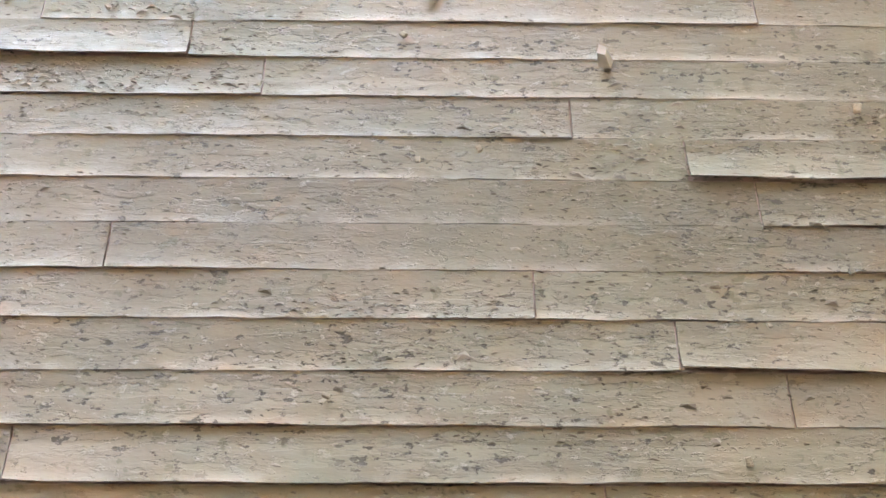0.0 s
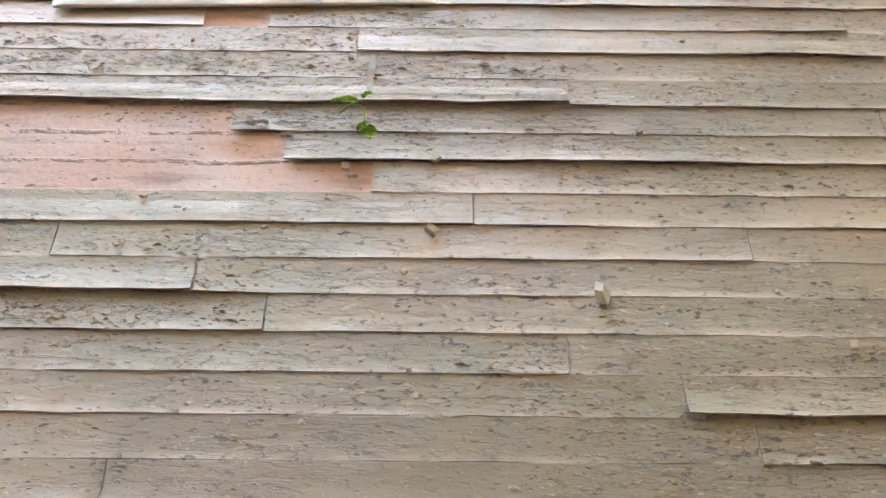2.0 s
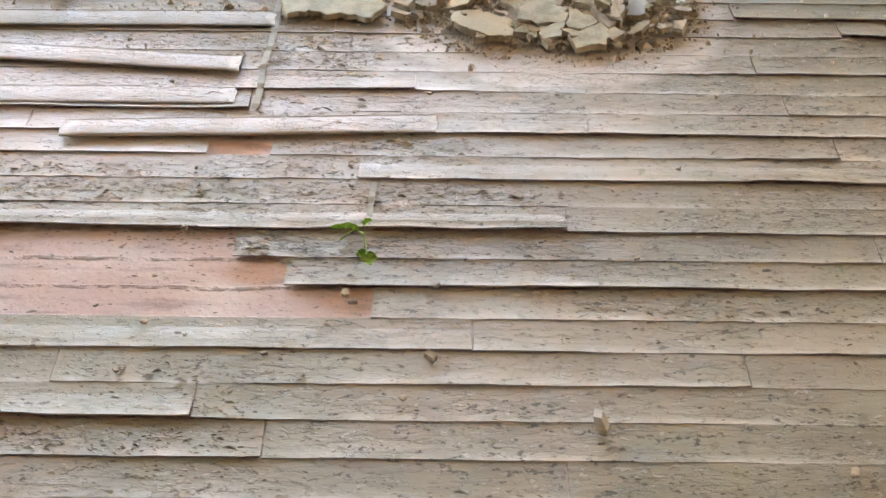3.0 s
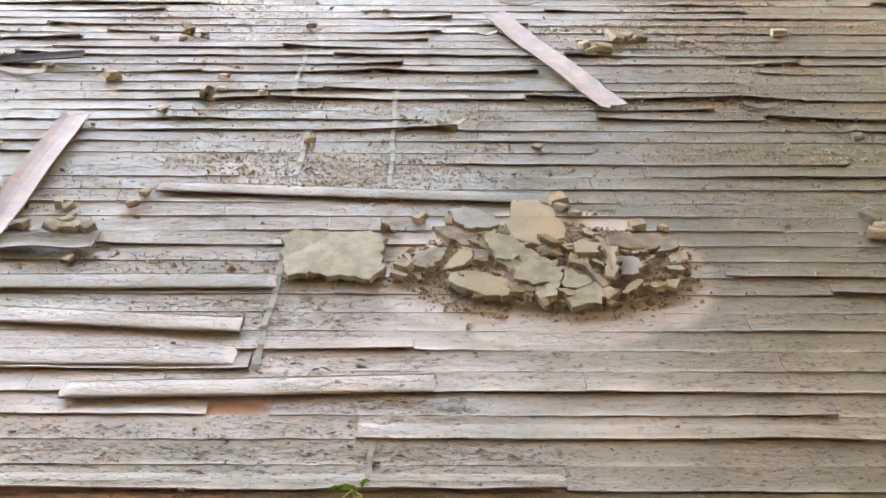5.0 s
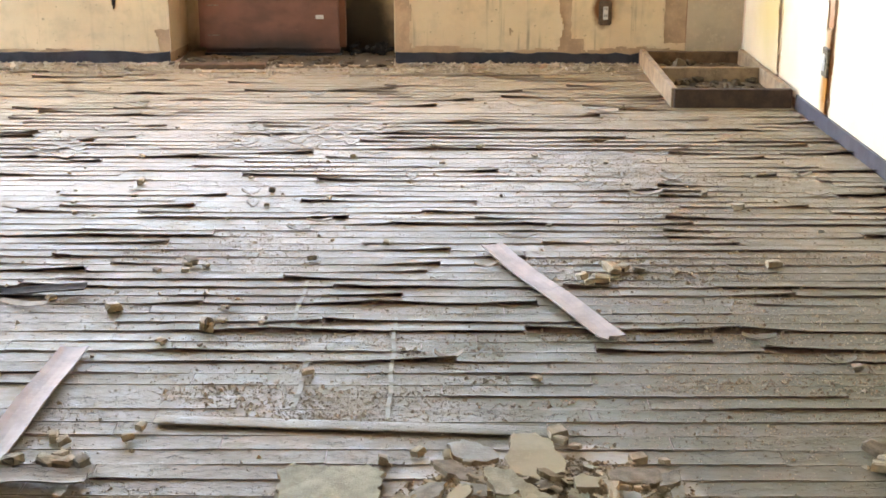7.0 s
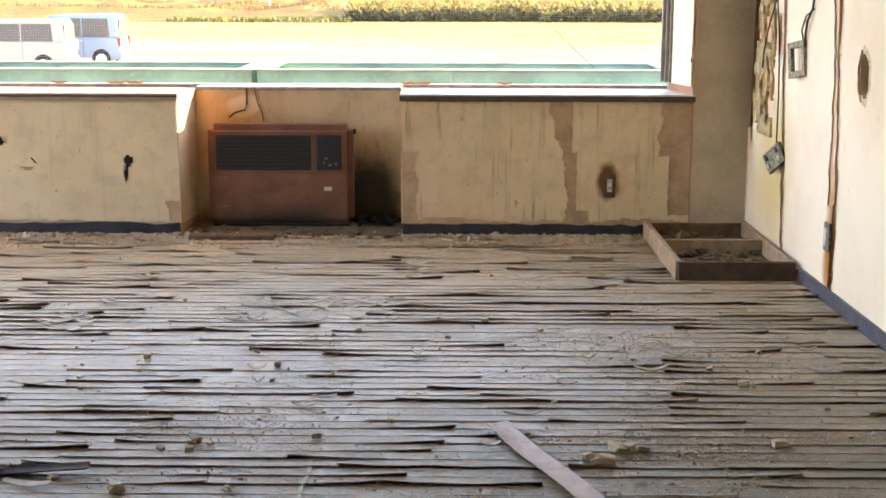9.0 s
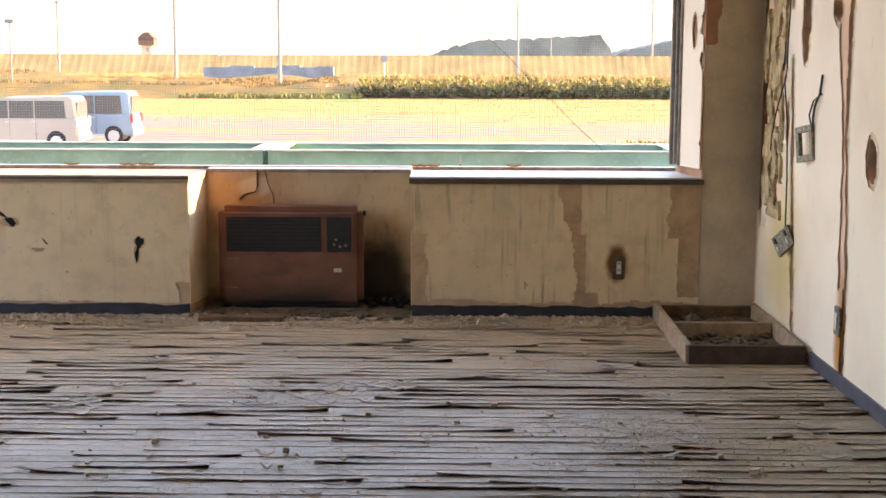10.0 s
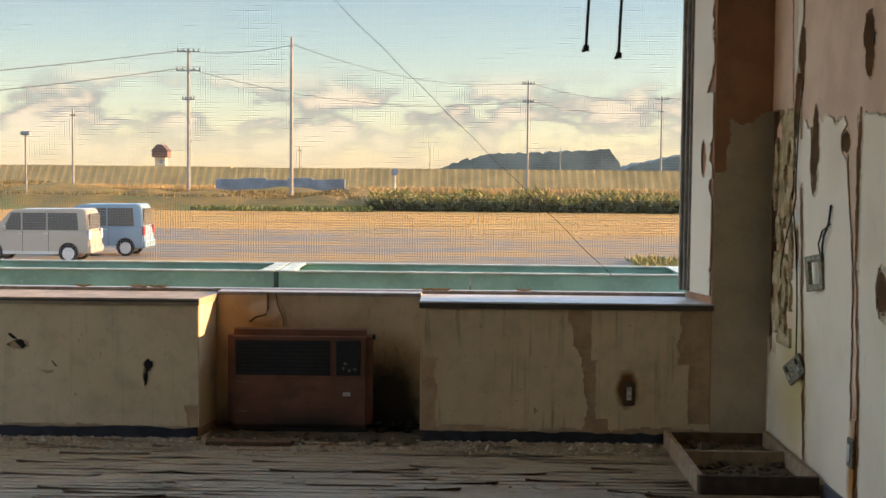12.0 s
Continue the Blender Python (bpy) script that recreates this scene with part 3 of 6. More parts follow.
# walls out of view that close the room; west opening added for light
ww = thing("wall_west", (WEST, 2, 0), "unseen cream wall with an opening added for light", "wall", kind="structure")
for y0, y1, z0, z1 in ((SOUTH, 3.2, 0, CEILZ), (6.6, BACK, 0, CEILZ), (3.2, 6.6, 0, 0.55), (3.2, 6.6, 2.85, CEILZ)):
    part("panel", bx(WEST - 0.15, WEST, y0, y1, z0, z1), ROOMWALL, ww)
wsth = thing("wall_south", (0, SOUTH, 0), "plain old cream wall", "wall", kind="structure")
part("panel", bx(WEST, 1.9, SOUTH - 0.15, SOUTH, 0, CEILZ), ROOMWALL, wsth)

# skirting of the east wall
bm = bmesh.new()
prism(bm, [(east(SOUTH, 0)[0] - 0.014, SOUTH), (east(SOUTH, 0)[0] + 0.001, SOUTH), (east(5.6, 0)[0] + 0.001, 5.6), (east(5.6, 0)[0] - 0.014, 5.6)], "z", 0.0, 0.062)
tagged(part("baseboard", bm, SKIRTBLUE, None), "blue-grey vinyl skirting along the east wall", "baseboard", kind="structure")


# ledges on both sides of the heater
def ledge(x0, x1, label, bare, top_mat, dark):
    t = thing("window_ledge", ((x0 + x1) / 2, FRONT, 0), label, "ledge")
    sl = 0.038 if dark else 0.0
    part("body", prism(bmesh.new(), [(x0 + 0.004, FRONT + 0.003), (x1 - 0.004, FRONT + 0.003), (x1 - 0.004 + sl, BACK), (x0 + 0.004, BACK)], "z", 0.0, 0.670), ORANGE, t, "bare tan plaster")
    skin("paint_coat", lambda u, v, o: (u, FRONT + 0.003 - o, v), x0 + 0.004, x1 - 0.004, 0.05, 0.669, 0.009, bare, 0.003, CREAM, t, "stained cream paint, peeled in strips", curl=0.002)
    part("side_coat", prism(bmesh.new(), [(x1 - 0.004, FRONT + 0.003), (x1, FRONT + 0.003), (x1 + sl, BACK - 0.001), (x1 - 0.004 + sl, BACK - 0.001)], "z", 0.05, 0.669) if dark else bx(x0, x0 + 0.004, FRONT + 0.003, BACK - 0.001, 0.05, 0.669), CREAM, t)
    part("top_slab", prism(bmesh.new(), [(x0 - 0.006, FRONT - 0.012), (x1 + 0.004, FRONT - 0.012), (x1 + 0.004 + sl, BACK - 0.003), (min(x1 + 0.004 + sl, WX1 - 0.012), OUT - 0.012), (x0 - 0.006, OUT - 0.012)], "z", 0.6715, 0.706), top_mat, t, "pale dusty ledge top")
    part("front_edge", bx(x0 - 0.008, x1 + 0.006, FRONT - 0.019, FRONT - 0.0125, 0.688 if dark else 0.672, 0.699, 0.002), LEDGE_EDGE, t, "dark edging strip")
    k = bmesh.new()
    n = 60
    xs = np.linspace(x0 + 0.005, x1 - 0.005, n)
    top = 0.052 + (fbm(xs * 14, xs * 0, 41) - 0.45) * 0.022
    prism(k, [(xs[0], 0.0), (xs[-1], 0.0)] + [(float(a), float(b)) for a, b in zip(xs[::-1], top[::-1])], "y", FRONT - 0.012, FRONT + 0.0025)
    part("kickboard", k, SKIRT, t, "black chipped skirting strip")
    return t


def bare_right(u, v):
    w = (fbm(v * 7, u * 0, 51) - 0.5) * 0.09
    a = (u > 0.605 + w * 0.9 + 0.03 * np.sin(v * 7)) & (u < 0.69 + np.where(v < 0.42, 0.02, -0.03) * 0.5 + np.where(v < 0.12, 0.06, 0))
    b = (u > 1.115 + w + 0.03 * np.cos(v * 9)) & (v > 0.1 + 0.3 * (u < 1.16))
    c = (u < -0.105 + (fbm(v * 11, u * 0, 52) - 0.5) * 0.05) & (v < 0.42)
    d = (v < 0.075 + (fbm(u * 9, v * 0, 53) - 0.5) * 0.05) | (blob(u, v, 0.40, 0.16, 0.008, 0.02, 54)) | blob(u, v, 0.12, 0.58, 0.008, 0.012, 55)
    return ~(a | b | c | d)


def bare_left(u, v):
    a = (u > -1.36 + (fbm(v * 12, u * 0, 56) - 0.5) * 0.07) & (v < 0.17)
    h = blob(u, v, -1.545, 0.37, 0.026, 0.03, 57) | blob(u, v, -1.56, 0.31, 0.012, 0.05, 58) | blob(u, v, -2.2, 0.47, 0.05, 0.022, 59) | blob(u, v, -2.05, 0.33, 0.03, 0.008, 60)
    return ~(a | h | (v < 0.06 + (fbm(u * 9, v * 0, 61) - 0.5) * 0.03))


ledge(-0.178, 1.272, "stained cream plaster ledge with pale top under the window", bare_right, STONE_TOP, False)
# left top in tan, with the warm sunlight on it put into the colour
ledge(-4.95, -1.292, "cream plaster ledge with gouged holes under the window", bare_left, plain("sunlit_tan_top", (0.42, 0.31, 0.20), 0.55, scale=9, vary=0.3), True)
# flat dark lenses put the shade of the gouges into colour
for cu, cv, ru, rv in ((-1.545, 0.37, 0.022, 0.026), (-1.56, 0.31, 0.010, 0.045), (-2.22, 0.49, 0.075, 0.018), (-2.02, 0.37, 0.03, 0.009)):
    g = bmesh.new()
    bmesh.ops.create_uvsphere(g, u_segments=14, v_segments=8, radius=1, matrix=Matrix.Translation((cu, FRONT + 0.004, cv)) @ pose(0, 0, 0, 0, 38 if cu < -2 else 8) @ Matrix.Diagonal((ru, 0.006, rv, 1)))
    for v in g.verts:
        v.co.x += 0.012 * (noise.noise(v.co * 40) )
        v.co.z += 0.012 * (noise.noise(v.co * 37 + Vector((5, 0, 0))))
    tagged(part("plaster_gouge", g, CAVITY, None), "dark lens for a shaded gouge in the ledge plaster", "hole", group="gouges in the ledge", kind="structure")

# window: frame, sill, insect screen
w1 = thing("window_1", (0, BACK, WZ0), "wide unglazed window with weathered frame and torn insect screen", "window", kind="structure")
part("window_sill", bx(-1.25, -0.185, BACK - 0.004, OUT - 0.011, 0.700, 0.719, 0.003), FRAME, w1)
part("window_sill", bx(WX0, WX1 + 0.01, OUT - 0.010, OUT + 0.05, 0.680, 0.724, 0.003), FRAME, w1)
for x0, x1, y0, y1 in ((1.150, 1.168, BACK + 0.03, BACK + 0.06), (1.1685, 1.185, BACK + 0.01, BACK + 0.09), (1.186, 1.206, BACK - 0.012, OUT)):
    part("window_frame", bx(x0, x1, y0, y1, WZ0 + 0.014, WZ1, 0.003), FRAME, w1)
part("window_frame", bx(-2.75, -2.69, BACK + 0.02, BACK + 0.07, WZ0 + 0.014, WZ1, 0.003), FRAME, w1)
# added bar where the screen ends, leaving the unseen top open for light
part("window_frame", bx(-2.69, 1.168, BACK + 0.03, BACK + 0.06, 2.34, 2.37, 0.003), FRAME, w1)
sv, sf = [], []


def wire(x0, z0, x1, z1, w, y):
    i = len(sv)
    if abs(x1 - x0) > abs(z1 - z0):
        sv.extend([(x0, y, z0 - w), (x1, y, z1 - w), (x1, y, z1 + w), (x0, y, z0 + w)])
    else:
        sv.extend([(x0 - w, y, z0), (x0 + w, y, z0), (x1 + w, y, z1), (x1 - w, y, z1)])
    sf.append((i, i + 1, i + 2, i + 3))


PITCH = 0.0132
for i in range(int((1.15 + 2.69) / PITCH)):
    x = 1.15 - i * PITCH
    wire(x, WZ0 + 0.014, x, 2.34, 0.00055, BACK + 0.045)
for i in range(int((2.34 - WZ0) / PITCH)):
    z = WZ0 + 0.014 + i * PITCH
    wire(-2.69, z, 1.15, z, 0.00055, BACK + 0.0455)
raw("insect_screen", sv, sf, SCREEN, w1, "fine grey insect screen mesh")
tear = bmesh.new()
tube(tear, [(-0.70 + 1.50 * t + 0.004 * math.sin(t * 40), BACK + 0.04, 2.28 - 1.46 * t) for t in [i / 40 for i in range(41)]], 0.0014, 4)
part("torn_thread", tear, BLACK, w1, "dark loose thread across the screen")

# dry leaves blown onto the sill
DRYLEAF = plain("dry_leaf", (0.30, 0.19, 0.09), 0.8, scale=60, vary=0.4)
rnd = random.Random(17)
for x in (-1.70, -1.66, -1.60, -1.565, -0.16, -0.12, -0.085, -0.06, -1.98, 0.35):
    bm = bmesh.new()
    l, w, a = rnd.uniform(0.02, 0.04), rnd.uniform(0.008, 0.014), rnd.uniform(-0.5, 0.5)
    rows_ = []
    for i in range(6):
        q = i / 5
        h = w * math.sin(math.pi * (0.1 + 0.85 * q))
        c = Vector((x + (q - 0.5) * 2 * l * math.cos(a), 7.03 + (q - 0.5) * 2 * l * math.sin(a) * 0.4, 0.7245 + 0.012 * abs(q - 0.5)))
        rows_.append([bm.verts.new(c + Vector((0, -h, 0.008))), bm.verts.new(c), bm.verts.new(c + Vector((0, h, 0.010)))])
    for p, q in zip(rows_, rows_[1:]):
        for k in (0, 1):
            bm.faces.new((p[k], p[k + 1], q[k + 1], q[k]))
    bmesh.ops.solidify(bm, geom=bm.faces[:], thickness=0.0008)
    tagged(part("dry_leaf", bm, DRYLEAF, None), "curled brown dry leaf lying on the window sill", "leaf", "dry leaves on the sill")

# ---------------------------------------------------------------- things on the floor
ROW0, PITCHY = 1.1445, 0.0628


def rock(bm, c, r, seed, flat=0.7, turn=0.0):
    rnd = random.Random(seed)
    vs = bmesh.ops.create_icosphere(bm, subdivisions=1, radius=1)["verts"]
    sx, sy = r * rnd.uniform(0.8, 1.3), r * rnd.uniform(0.7, 1.1)
    for v in vs:
        k = rnd.uniform(0.72, 1.12)
        v.co = Vector((v.co.x * sx * k, v.co.y * sy * k, v.co.z * r * flat * k))
    bmesh.ops.transform(bm, matrix=pose(*c, rnd.uniform(-15, 15), rnd.uniform(-15, 15), rnd.uniform(0, 360)), verts=vs)
    low = min(v.co.z for v in vs)
    for v in vs:
        v.co.z += c[2] - low
    return bm


def chunk(bm, c, r, seed):
    """A blocky piece of broken plaster."""
    rnd = random.Random(seed)
    vs = box(bm, -r, r, -r * rnd.uniform(0.55, 0.9), r * rnd.uniform(0.55, 0.9), -r * 0.5, r * rnd.uniform(0.3, 0.7), r * 0.16).verts[:]
    for v in vs:
        v.co = Vector((v.co.x * (1 + 0.25 * (v.co.y > 0) * rnd.uniform(-1, 1)), v.co.y, v.co.z)) + Vector((rnd.uniform(-1, 1), rnd.uniform(-1, 1), rnd.uniform(-1, 1))) * r * 0.13
    bmesh.ops.transform(bm, matrix=pose(*c, rnd.uniform(-14, 14), rnd.uniform(-14, 14), rnd.uniform(0, 360)), verts=vs)
    low = min(v.co.z for v in vs)
    for v in vs:
        v.co.z += c[2] - low
    return bm


def slab(outline, z0, thick, tilt, seed, face, body, label, name="plaster_slab", group="fallen plaster"):
    """A broken plate of plaster with a painted face, lying tilted."""
    rnd = random.Random(seed)
    cx, cy = sum(p[0] for p in outline) / len(outline), sum(p[1] for p in outline) / len(outline)
    pts = []
    n = len(outline)
    for i in range(n):
        a, b = Vector(outline[i]), Vector(outline[(i + 1) % n])
        k = max(3, int((b - a).length / 0.011))
        for j in range(k):
            p = a.lerp(b, j / k) + Vector((rnd.uniform(-1, 1), rnd.uniform(-1, 1))) * 0.0048
            pts.append((p.x, p.y))
    t = thing(name, (cx, cy, z0), label, "plaster piece", group)
    b1, b2 = bmesh.new(), bmesh.new()
    prism(b1, [(x, y) for x, y in pts], "z", 0, thick)
    prism(b2, [(cx + (x - cx) * 0.985, cy + (y - cy) * 0.985) for x, y in pts], "z", thick, thick + 0.0015)
    for bm in (b1, b2):
        for v in bm.verts:
            dx, dy = v.co.x - cx, v.co.y - cy
            v.co.z += z0 + 0.004 + dx * math.tan(radians(tilt[0])) + dy * math.tan(radians(tilt[1])) + 0.004 * math.sin(dx * 30 + seed) * math.cos(dy * 26)
    low = min(v.co.z for v in b1.verts)
    for bm in (b1, b2):
        for v in bm.verts:
            v.co.z += z0 - low
    part("core", b1, body, t)
    part("painted_face", b2, face, t, "painted face with hairline cracks")
    return t


TOP = 0.006
CREAMFACE = plain("cream_face", (0.50, 0.44, 0.30), 0.75, scale=12, vary=0.15)
BLUEFACE = plain("blue_grey_face", (0.40, 0.405, 0.36), 0.8, scale=25, vary=0.25, bump=0.5, fine=0.003)
GREY, OLIVE = "grey plaster slab broken off a wall", "olive painted plaster slab, cracked"
slab([(-0.246, 2.281), (-0.221, 2.308), (-0.187, 2.298), (-0.11, 2.301), (-0.073, 2.304), (-0.047, 2.268), (-0.054, 2.211), (-0.043, 2.155), (-0.07, 2.116), (-0.111, 2.133), (-0.152, 2.13), (-0.182, 2.143), (-0.223, 2.126), (-0.237, 2.198)], TOP, 0.009, (1, 1.5), 1, CHIP, PLASTER, "large pale green painted plaster slab with broken edges")
slab([(0.2, 2.407), (0.248, 2.412), (0.277, 2.376), (0.303, 2.306), (0.294, 2.273), (0.255, 2.24), (0.193, 2.259), (0.183, 2.306)], 0.008, 0.014, (-2, 5), 2, CREAMFACE, PLASTER, "cream painted plaster slab leaning on rubble")
slab([(0.075, 2.402), (0.108, 2.421), (0.164, 2.381), (0.176, 2.353), (0.15, 2.325), (0.106, 2.332), (0.085, 2.353)], 0.007, 0.008, (3, 2), 3, BLUEFACE, PLASTER, "pale blue-grey plaster slab broken off a wall")
slab([(0.044, 2.309), (0.081, 2.316), (0.136, 2.289), (0.141, 2.25), (0.105, 2.249), (0.05, 2.282)], 0.008, 0.009, (-4, 3), 4, GREYCHIP, PLASTER, GREY)
slab([(0.141, 2.259), (0.19, 2.259), (0.271, 2.171), (0.261, 2.159), (0.215, 2.171), (0.196, 2.14), (0.162, 2.164)], 0.013, 0.010, (-5, 4), 5, CHIP, PLASTER, OLIVE)
slab([(0.0, 2.198), (0.039, 2.224), (0.074, 2.217), (0.045, 2.156), (0.01, 2.168)], 0.007, 0.009, (6, 3), 6, GREYCHIP, PLASTER, GREY)
slab([(0.057, 2.156), (0.098, 2.211), (0.116, 2.199), (0.103, 2.156)], 0.008, 0.010, (3, 6), 7, CREAMFACE, PLASTER, "small cream plaster slab in the heap")
slab([(0.098, 2.223), (0.146, 2.221), (0.151, 2.186), (0.11, 2.18)], 0.010, 0.010, (-2, 8), 8, BLUEFACE, PLASTER, GREY)
slab([(0.074, 2.116), (0.109, 2.134), (0.186, 2.111), (0.18, 2.059), (0.146, 2.048), (0.108, 2.07), (0.077, 2.087)], 0.010, 0.011, (1, 4), 9, CREAMFACE, PLASTER, OLIVE)
slab([(0.192, 2.132), (0.221, 2.168), (0.281, 2.139), (0.272, 2.095), (0.224, 2.086), (0.19, 2.1)], 0.015, 0.011, (-1, 5), 10, CHIP, PLASTER, OLIVE)
slab([(0.188, 2.097), (0.222, 2.083), (0.226, 2.05), (0.184, 2.07)], 0.009, 0.011, (-2, 5), 11, CHIP, PLASTER, OLIVE)
slab([(0.228, 2.084), (0.272, 2.092), (0.268, 2.048), (0.23, 2.049)], 0.010, 0.011, (-1, 5), 12, CHIP, PLASTER, OLIVE)
slab([(0.286, 2.139), (0.316, 2.127), (0.334, 2.1), (0.305, 2.072), (0.274, 2.078)], 0.014, 0.010, (-4, 4), 13, CHIP, PLASTER, OLIVE)
slab([(0.307, 2.07), (0.336, 2.098), (0.356, 2.071), (0.34, 2.032), (0.283, 2.017), (0.274, 2.058)], 0.009, 0.010, (-3, 5), 14, CHIP, PLASTER, OLIVE)
slab([(0.286, 2.158), (0.318, 2.146), (0.361, 2.098), (0.352, 2.077), (0.318, 2.13)], 0.016, 0.009, (-5, 5), 15, GREYCHIP, PLASTER, GREY)
slab([(0.308, 2.227), (0.328, 2.243), (0.357, 2.234), (0.35, 2.196), (0.311, 2.196)], 0.010, 0.022, (2, 3), 16, CREAMFACE, PLASTER, "small cream plaster block")
slab([(0.372, 2.26), (0.405, 2.287), (0.477, 2.274), (0.464, 2.228), (0.421, 2.221), (0.38, 2.228)], 0.013, 0.010, (-4, 4), 17, GREYCHIP, PLASTER, GREY)
slab([(0.474, 2.254), (0.512, 2.267), (0.502, 2.222), (0.468, 2.215)], 0.010, 0.014, (4, 7), 18, GREYCHIP, PLASTER, GREY)
slab([(0.393, 2.19), (0.426, 2.171), (0.42, 2.123), (0.386, 2.129)], 0.012, 0.010, (9, 3), 19, BLUEFACE, PLASTER, GREY)
slab([(0.479, 2.202), (0.506, 2.221), (0.512, 2.19), (0.487, 2.178)], 0.007, 0.010, (-4, 8), 20, BLUEFACE, PLASTER, "small pale plaster slab at the heap's edge")
slab([(0.367, 2.218), (0.386, 2.205), (0.373, 2.096), (0.357, 2.108)], 0.010, 0.020, (14, 2), 21, PLASTER, PLASTER, "brown broken plaster edge standing in the heap")

# smaller broken pieces, lying at all angles
rnd = random.Random(15)
for i in range(62):
    a, r = rnd.uniform(0, 6.283), math.sqrt(rnd.uniform(0.02, 1))
    cx, cy, s = 0.265 + 0.235 * r * math.cos(a), 2.185 + 0.14 * r * math.sin(a), rnd.uniform(0.008, 0.019)
    a0 = rnd.uniform(0, 6.28)
    n = rnd.choice((4, 5, 5))
    out = [(cx + s * rnd.uniform(0.7, 1.2) * 1.25 * math.cos(a0 - k * 6.283 / n), cy + s * rnd.uniform(0.7, 1.2) * 0.85 * math.sin(a0 - k * 6.283 / n)) for k in range(n)]
    slab(out, 0.007 + 0.016 * (1 - r) * rnd.uniform(0.3, 1.2), rnd.uniform(0.006, 0.010), (rnd.uniform(-20, 20), rnd.uniform(-12, 16)), 40 + i, (CHIP, GREYCHIP, PLASTER)[i % 3], PLASTER, "small broken plaster piece in the rubble heap", "plaster_piece", "pieces in the heap")

# lumps in and round the heap
rnd = random.Random(5)
lumps = []
for i in range(230):
    a, r = rnd.uniform(0, 6.283), math.sqrt(rnd.uniform(0, 1))
    x, y = 0.262 + 0.255 * r * math.cos(a), 2.18 + 0.155 * r * math.sin(a)
    lumps.append((x, y, rnd.uniform(0.004, 0.0105) * (1.25 if y < 2.08 else 1), 0.005 + (1 - r) * rnd.uniform(0.002, 0.022)))
lumps += [(0.017, 2.37, 0.013, TOP), (-0.05, 2.338, 0.015, TOP), (0.294, 2.453, 0.018, TOP), (0.30, 2.425, 0.014, TOP), (0.328, 2.402, 0.012, TOP), (-0.011, 2.17, 0.017, TOP), (-0.019, 2.14, 0.015, TOP),
          (0.451, 2.095, 0.015, TOP), (0.478, 2.098, 0.015, TOP), (0.359, 2.066, 0.017, TOP), (0.494, 2.339, 0.011, TOP), (0.444, 2.342, 0.015, TOP), (0.43, 2.33, 0.011, TOP), (0.075, 2.356, 0.013, TOP)]
scattered = [(0.911, 2.41, 0.022, TOP), (0.905, 2.345, 0.018, TOP), (0.925, 2.36, 0.02, TOP), (0.94, 2.33, 0.018, TOP), (-0.76, 2.36, 0.02, TOP), (-0.70, 2.36, 0.018, TOP),
             (-0.675, 2.36, 0.019, TOP), (-0.655, 2.375, 0.012, TOP), (-0.63, 2.36, 0.014, TOP), (-0.68, 2.40, 0.013, TOP), (-0.715, 2.47, 0.014, TOP), (-0.69, 2.45, 0.013, TOP),
             (-0.64, 2.235, 0.011, TOP), (-0.565, 2.465, 0.012, TOP), (-0.55, 2.52, 0.012, TOP), (-0.235, 2.80, 0.014, TOP), (0.05, 1.396, 0.007, TOP), (0.046, 1.252, 0.009, TOP),
             (0.545, 1.065, 0.006, TOP), (-0.07, 1.375, 0.006, TOP), (-0.06, 1.36, 0.006, TOP), (0.49, 3.42, 0.022, TOP), (0.53, 3.50, 0.025, TOP), (0.56, 3.52, 0.016, TOP),
             (0.60, 3.50, 0.015, TOP), (0.44, 3.43, 0.016, TOP), (0.455, 3.40, 0.014, TOP), (-0.766, 3.20, 0.018, TOP), (-0.634, 3.56, 0.018, TOP), (-0.945, 3.28, 0.012, TOP),
             (-0.506, 3.06, 0.022, TOP), (-0.48, 3.12, 0.012, TOP), (-0.30, 3.60, 0.013, TOP), (-0.64, 3.55, 0.014, TOP), (-0.10, 3.74, 0.012, TOP), (-0.6, 2.98, 0.013, TOP),
             (1.0, 2.83, 0.012, TOP), (0.98, 3.55, 0.02, TOP), (1.42, 3.9, 0.024, TOP), (1.0, 4.1, 0.016, TOP), (-0.5, 4.3, 0.014, TOP), (-0.95, 4.4, 0.016, TOP), (0.2, 4.9, 0.013, TOP)]
for i in range(60):
    scattered.append((rnd.uniform(-1.3, 1.4), rnd.uniform(2.6, 6.0), rnd.uniform(0.005, 0.011), TOP))
for i in range(34):
    scattered.append((rnd.uniform(-0.45, 0.65), rnd.uniform(0.6, 2.0), rnd.uniform(0.0025, 0.0045), TOP))
scattered = [(x, y - (0.033 if y > 2 else 0.0), r, z) for x, y, r, z in scattered]
for i, (x, y, r, z) in enumerate(lumps + scattered):
    ob = part("plaster_lump", rock(bmesh.new(), (x, y, z), r, i + 50, rnd.uniform(0.5, 0.9)) if i < 120 else chunk(bmesh.new(), (x, y, z), r, i + 50), (LUMP if i % 3 == 1 else PLASTER) if i < len(lumps) else (LUMP if i % 4 else GREYCHIP), None)
    tagged(ob, "crumbled beige plaster lump in the rubble heap" if i < len(lumps) else "loose crumb of plaster lying on the floor strips", "rubble", "plaster lumps in the heap" if i < len(lumps) else "scattered plaster crumbs")

tagged(part("dark_clod", rock(bmesh.new(), (-0.501, 3.02, TOP), 0.022, 88, 1.0), SOIL, None), "dark brown crumbling clod on the floor strips", "rubble")

# one upright shard on the strips and a curled paint chip
g = bmesh.new()
prism(g, [(0.247, 1.132), (0.261, 1.129), (0.265, 1.142), (0.252, 1.147)], "z", TOP, TOP + 0.015)
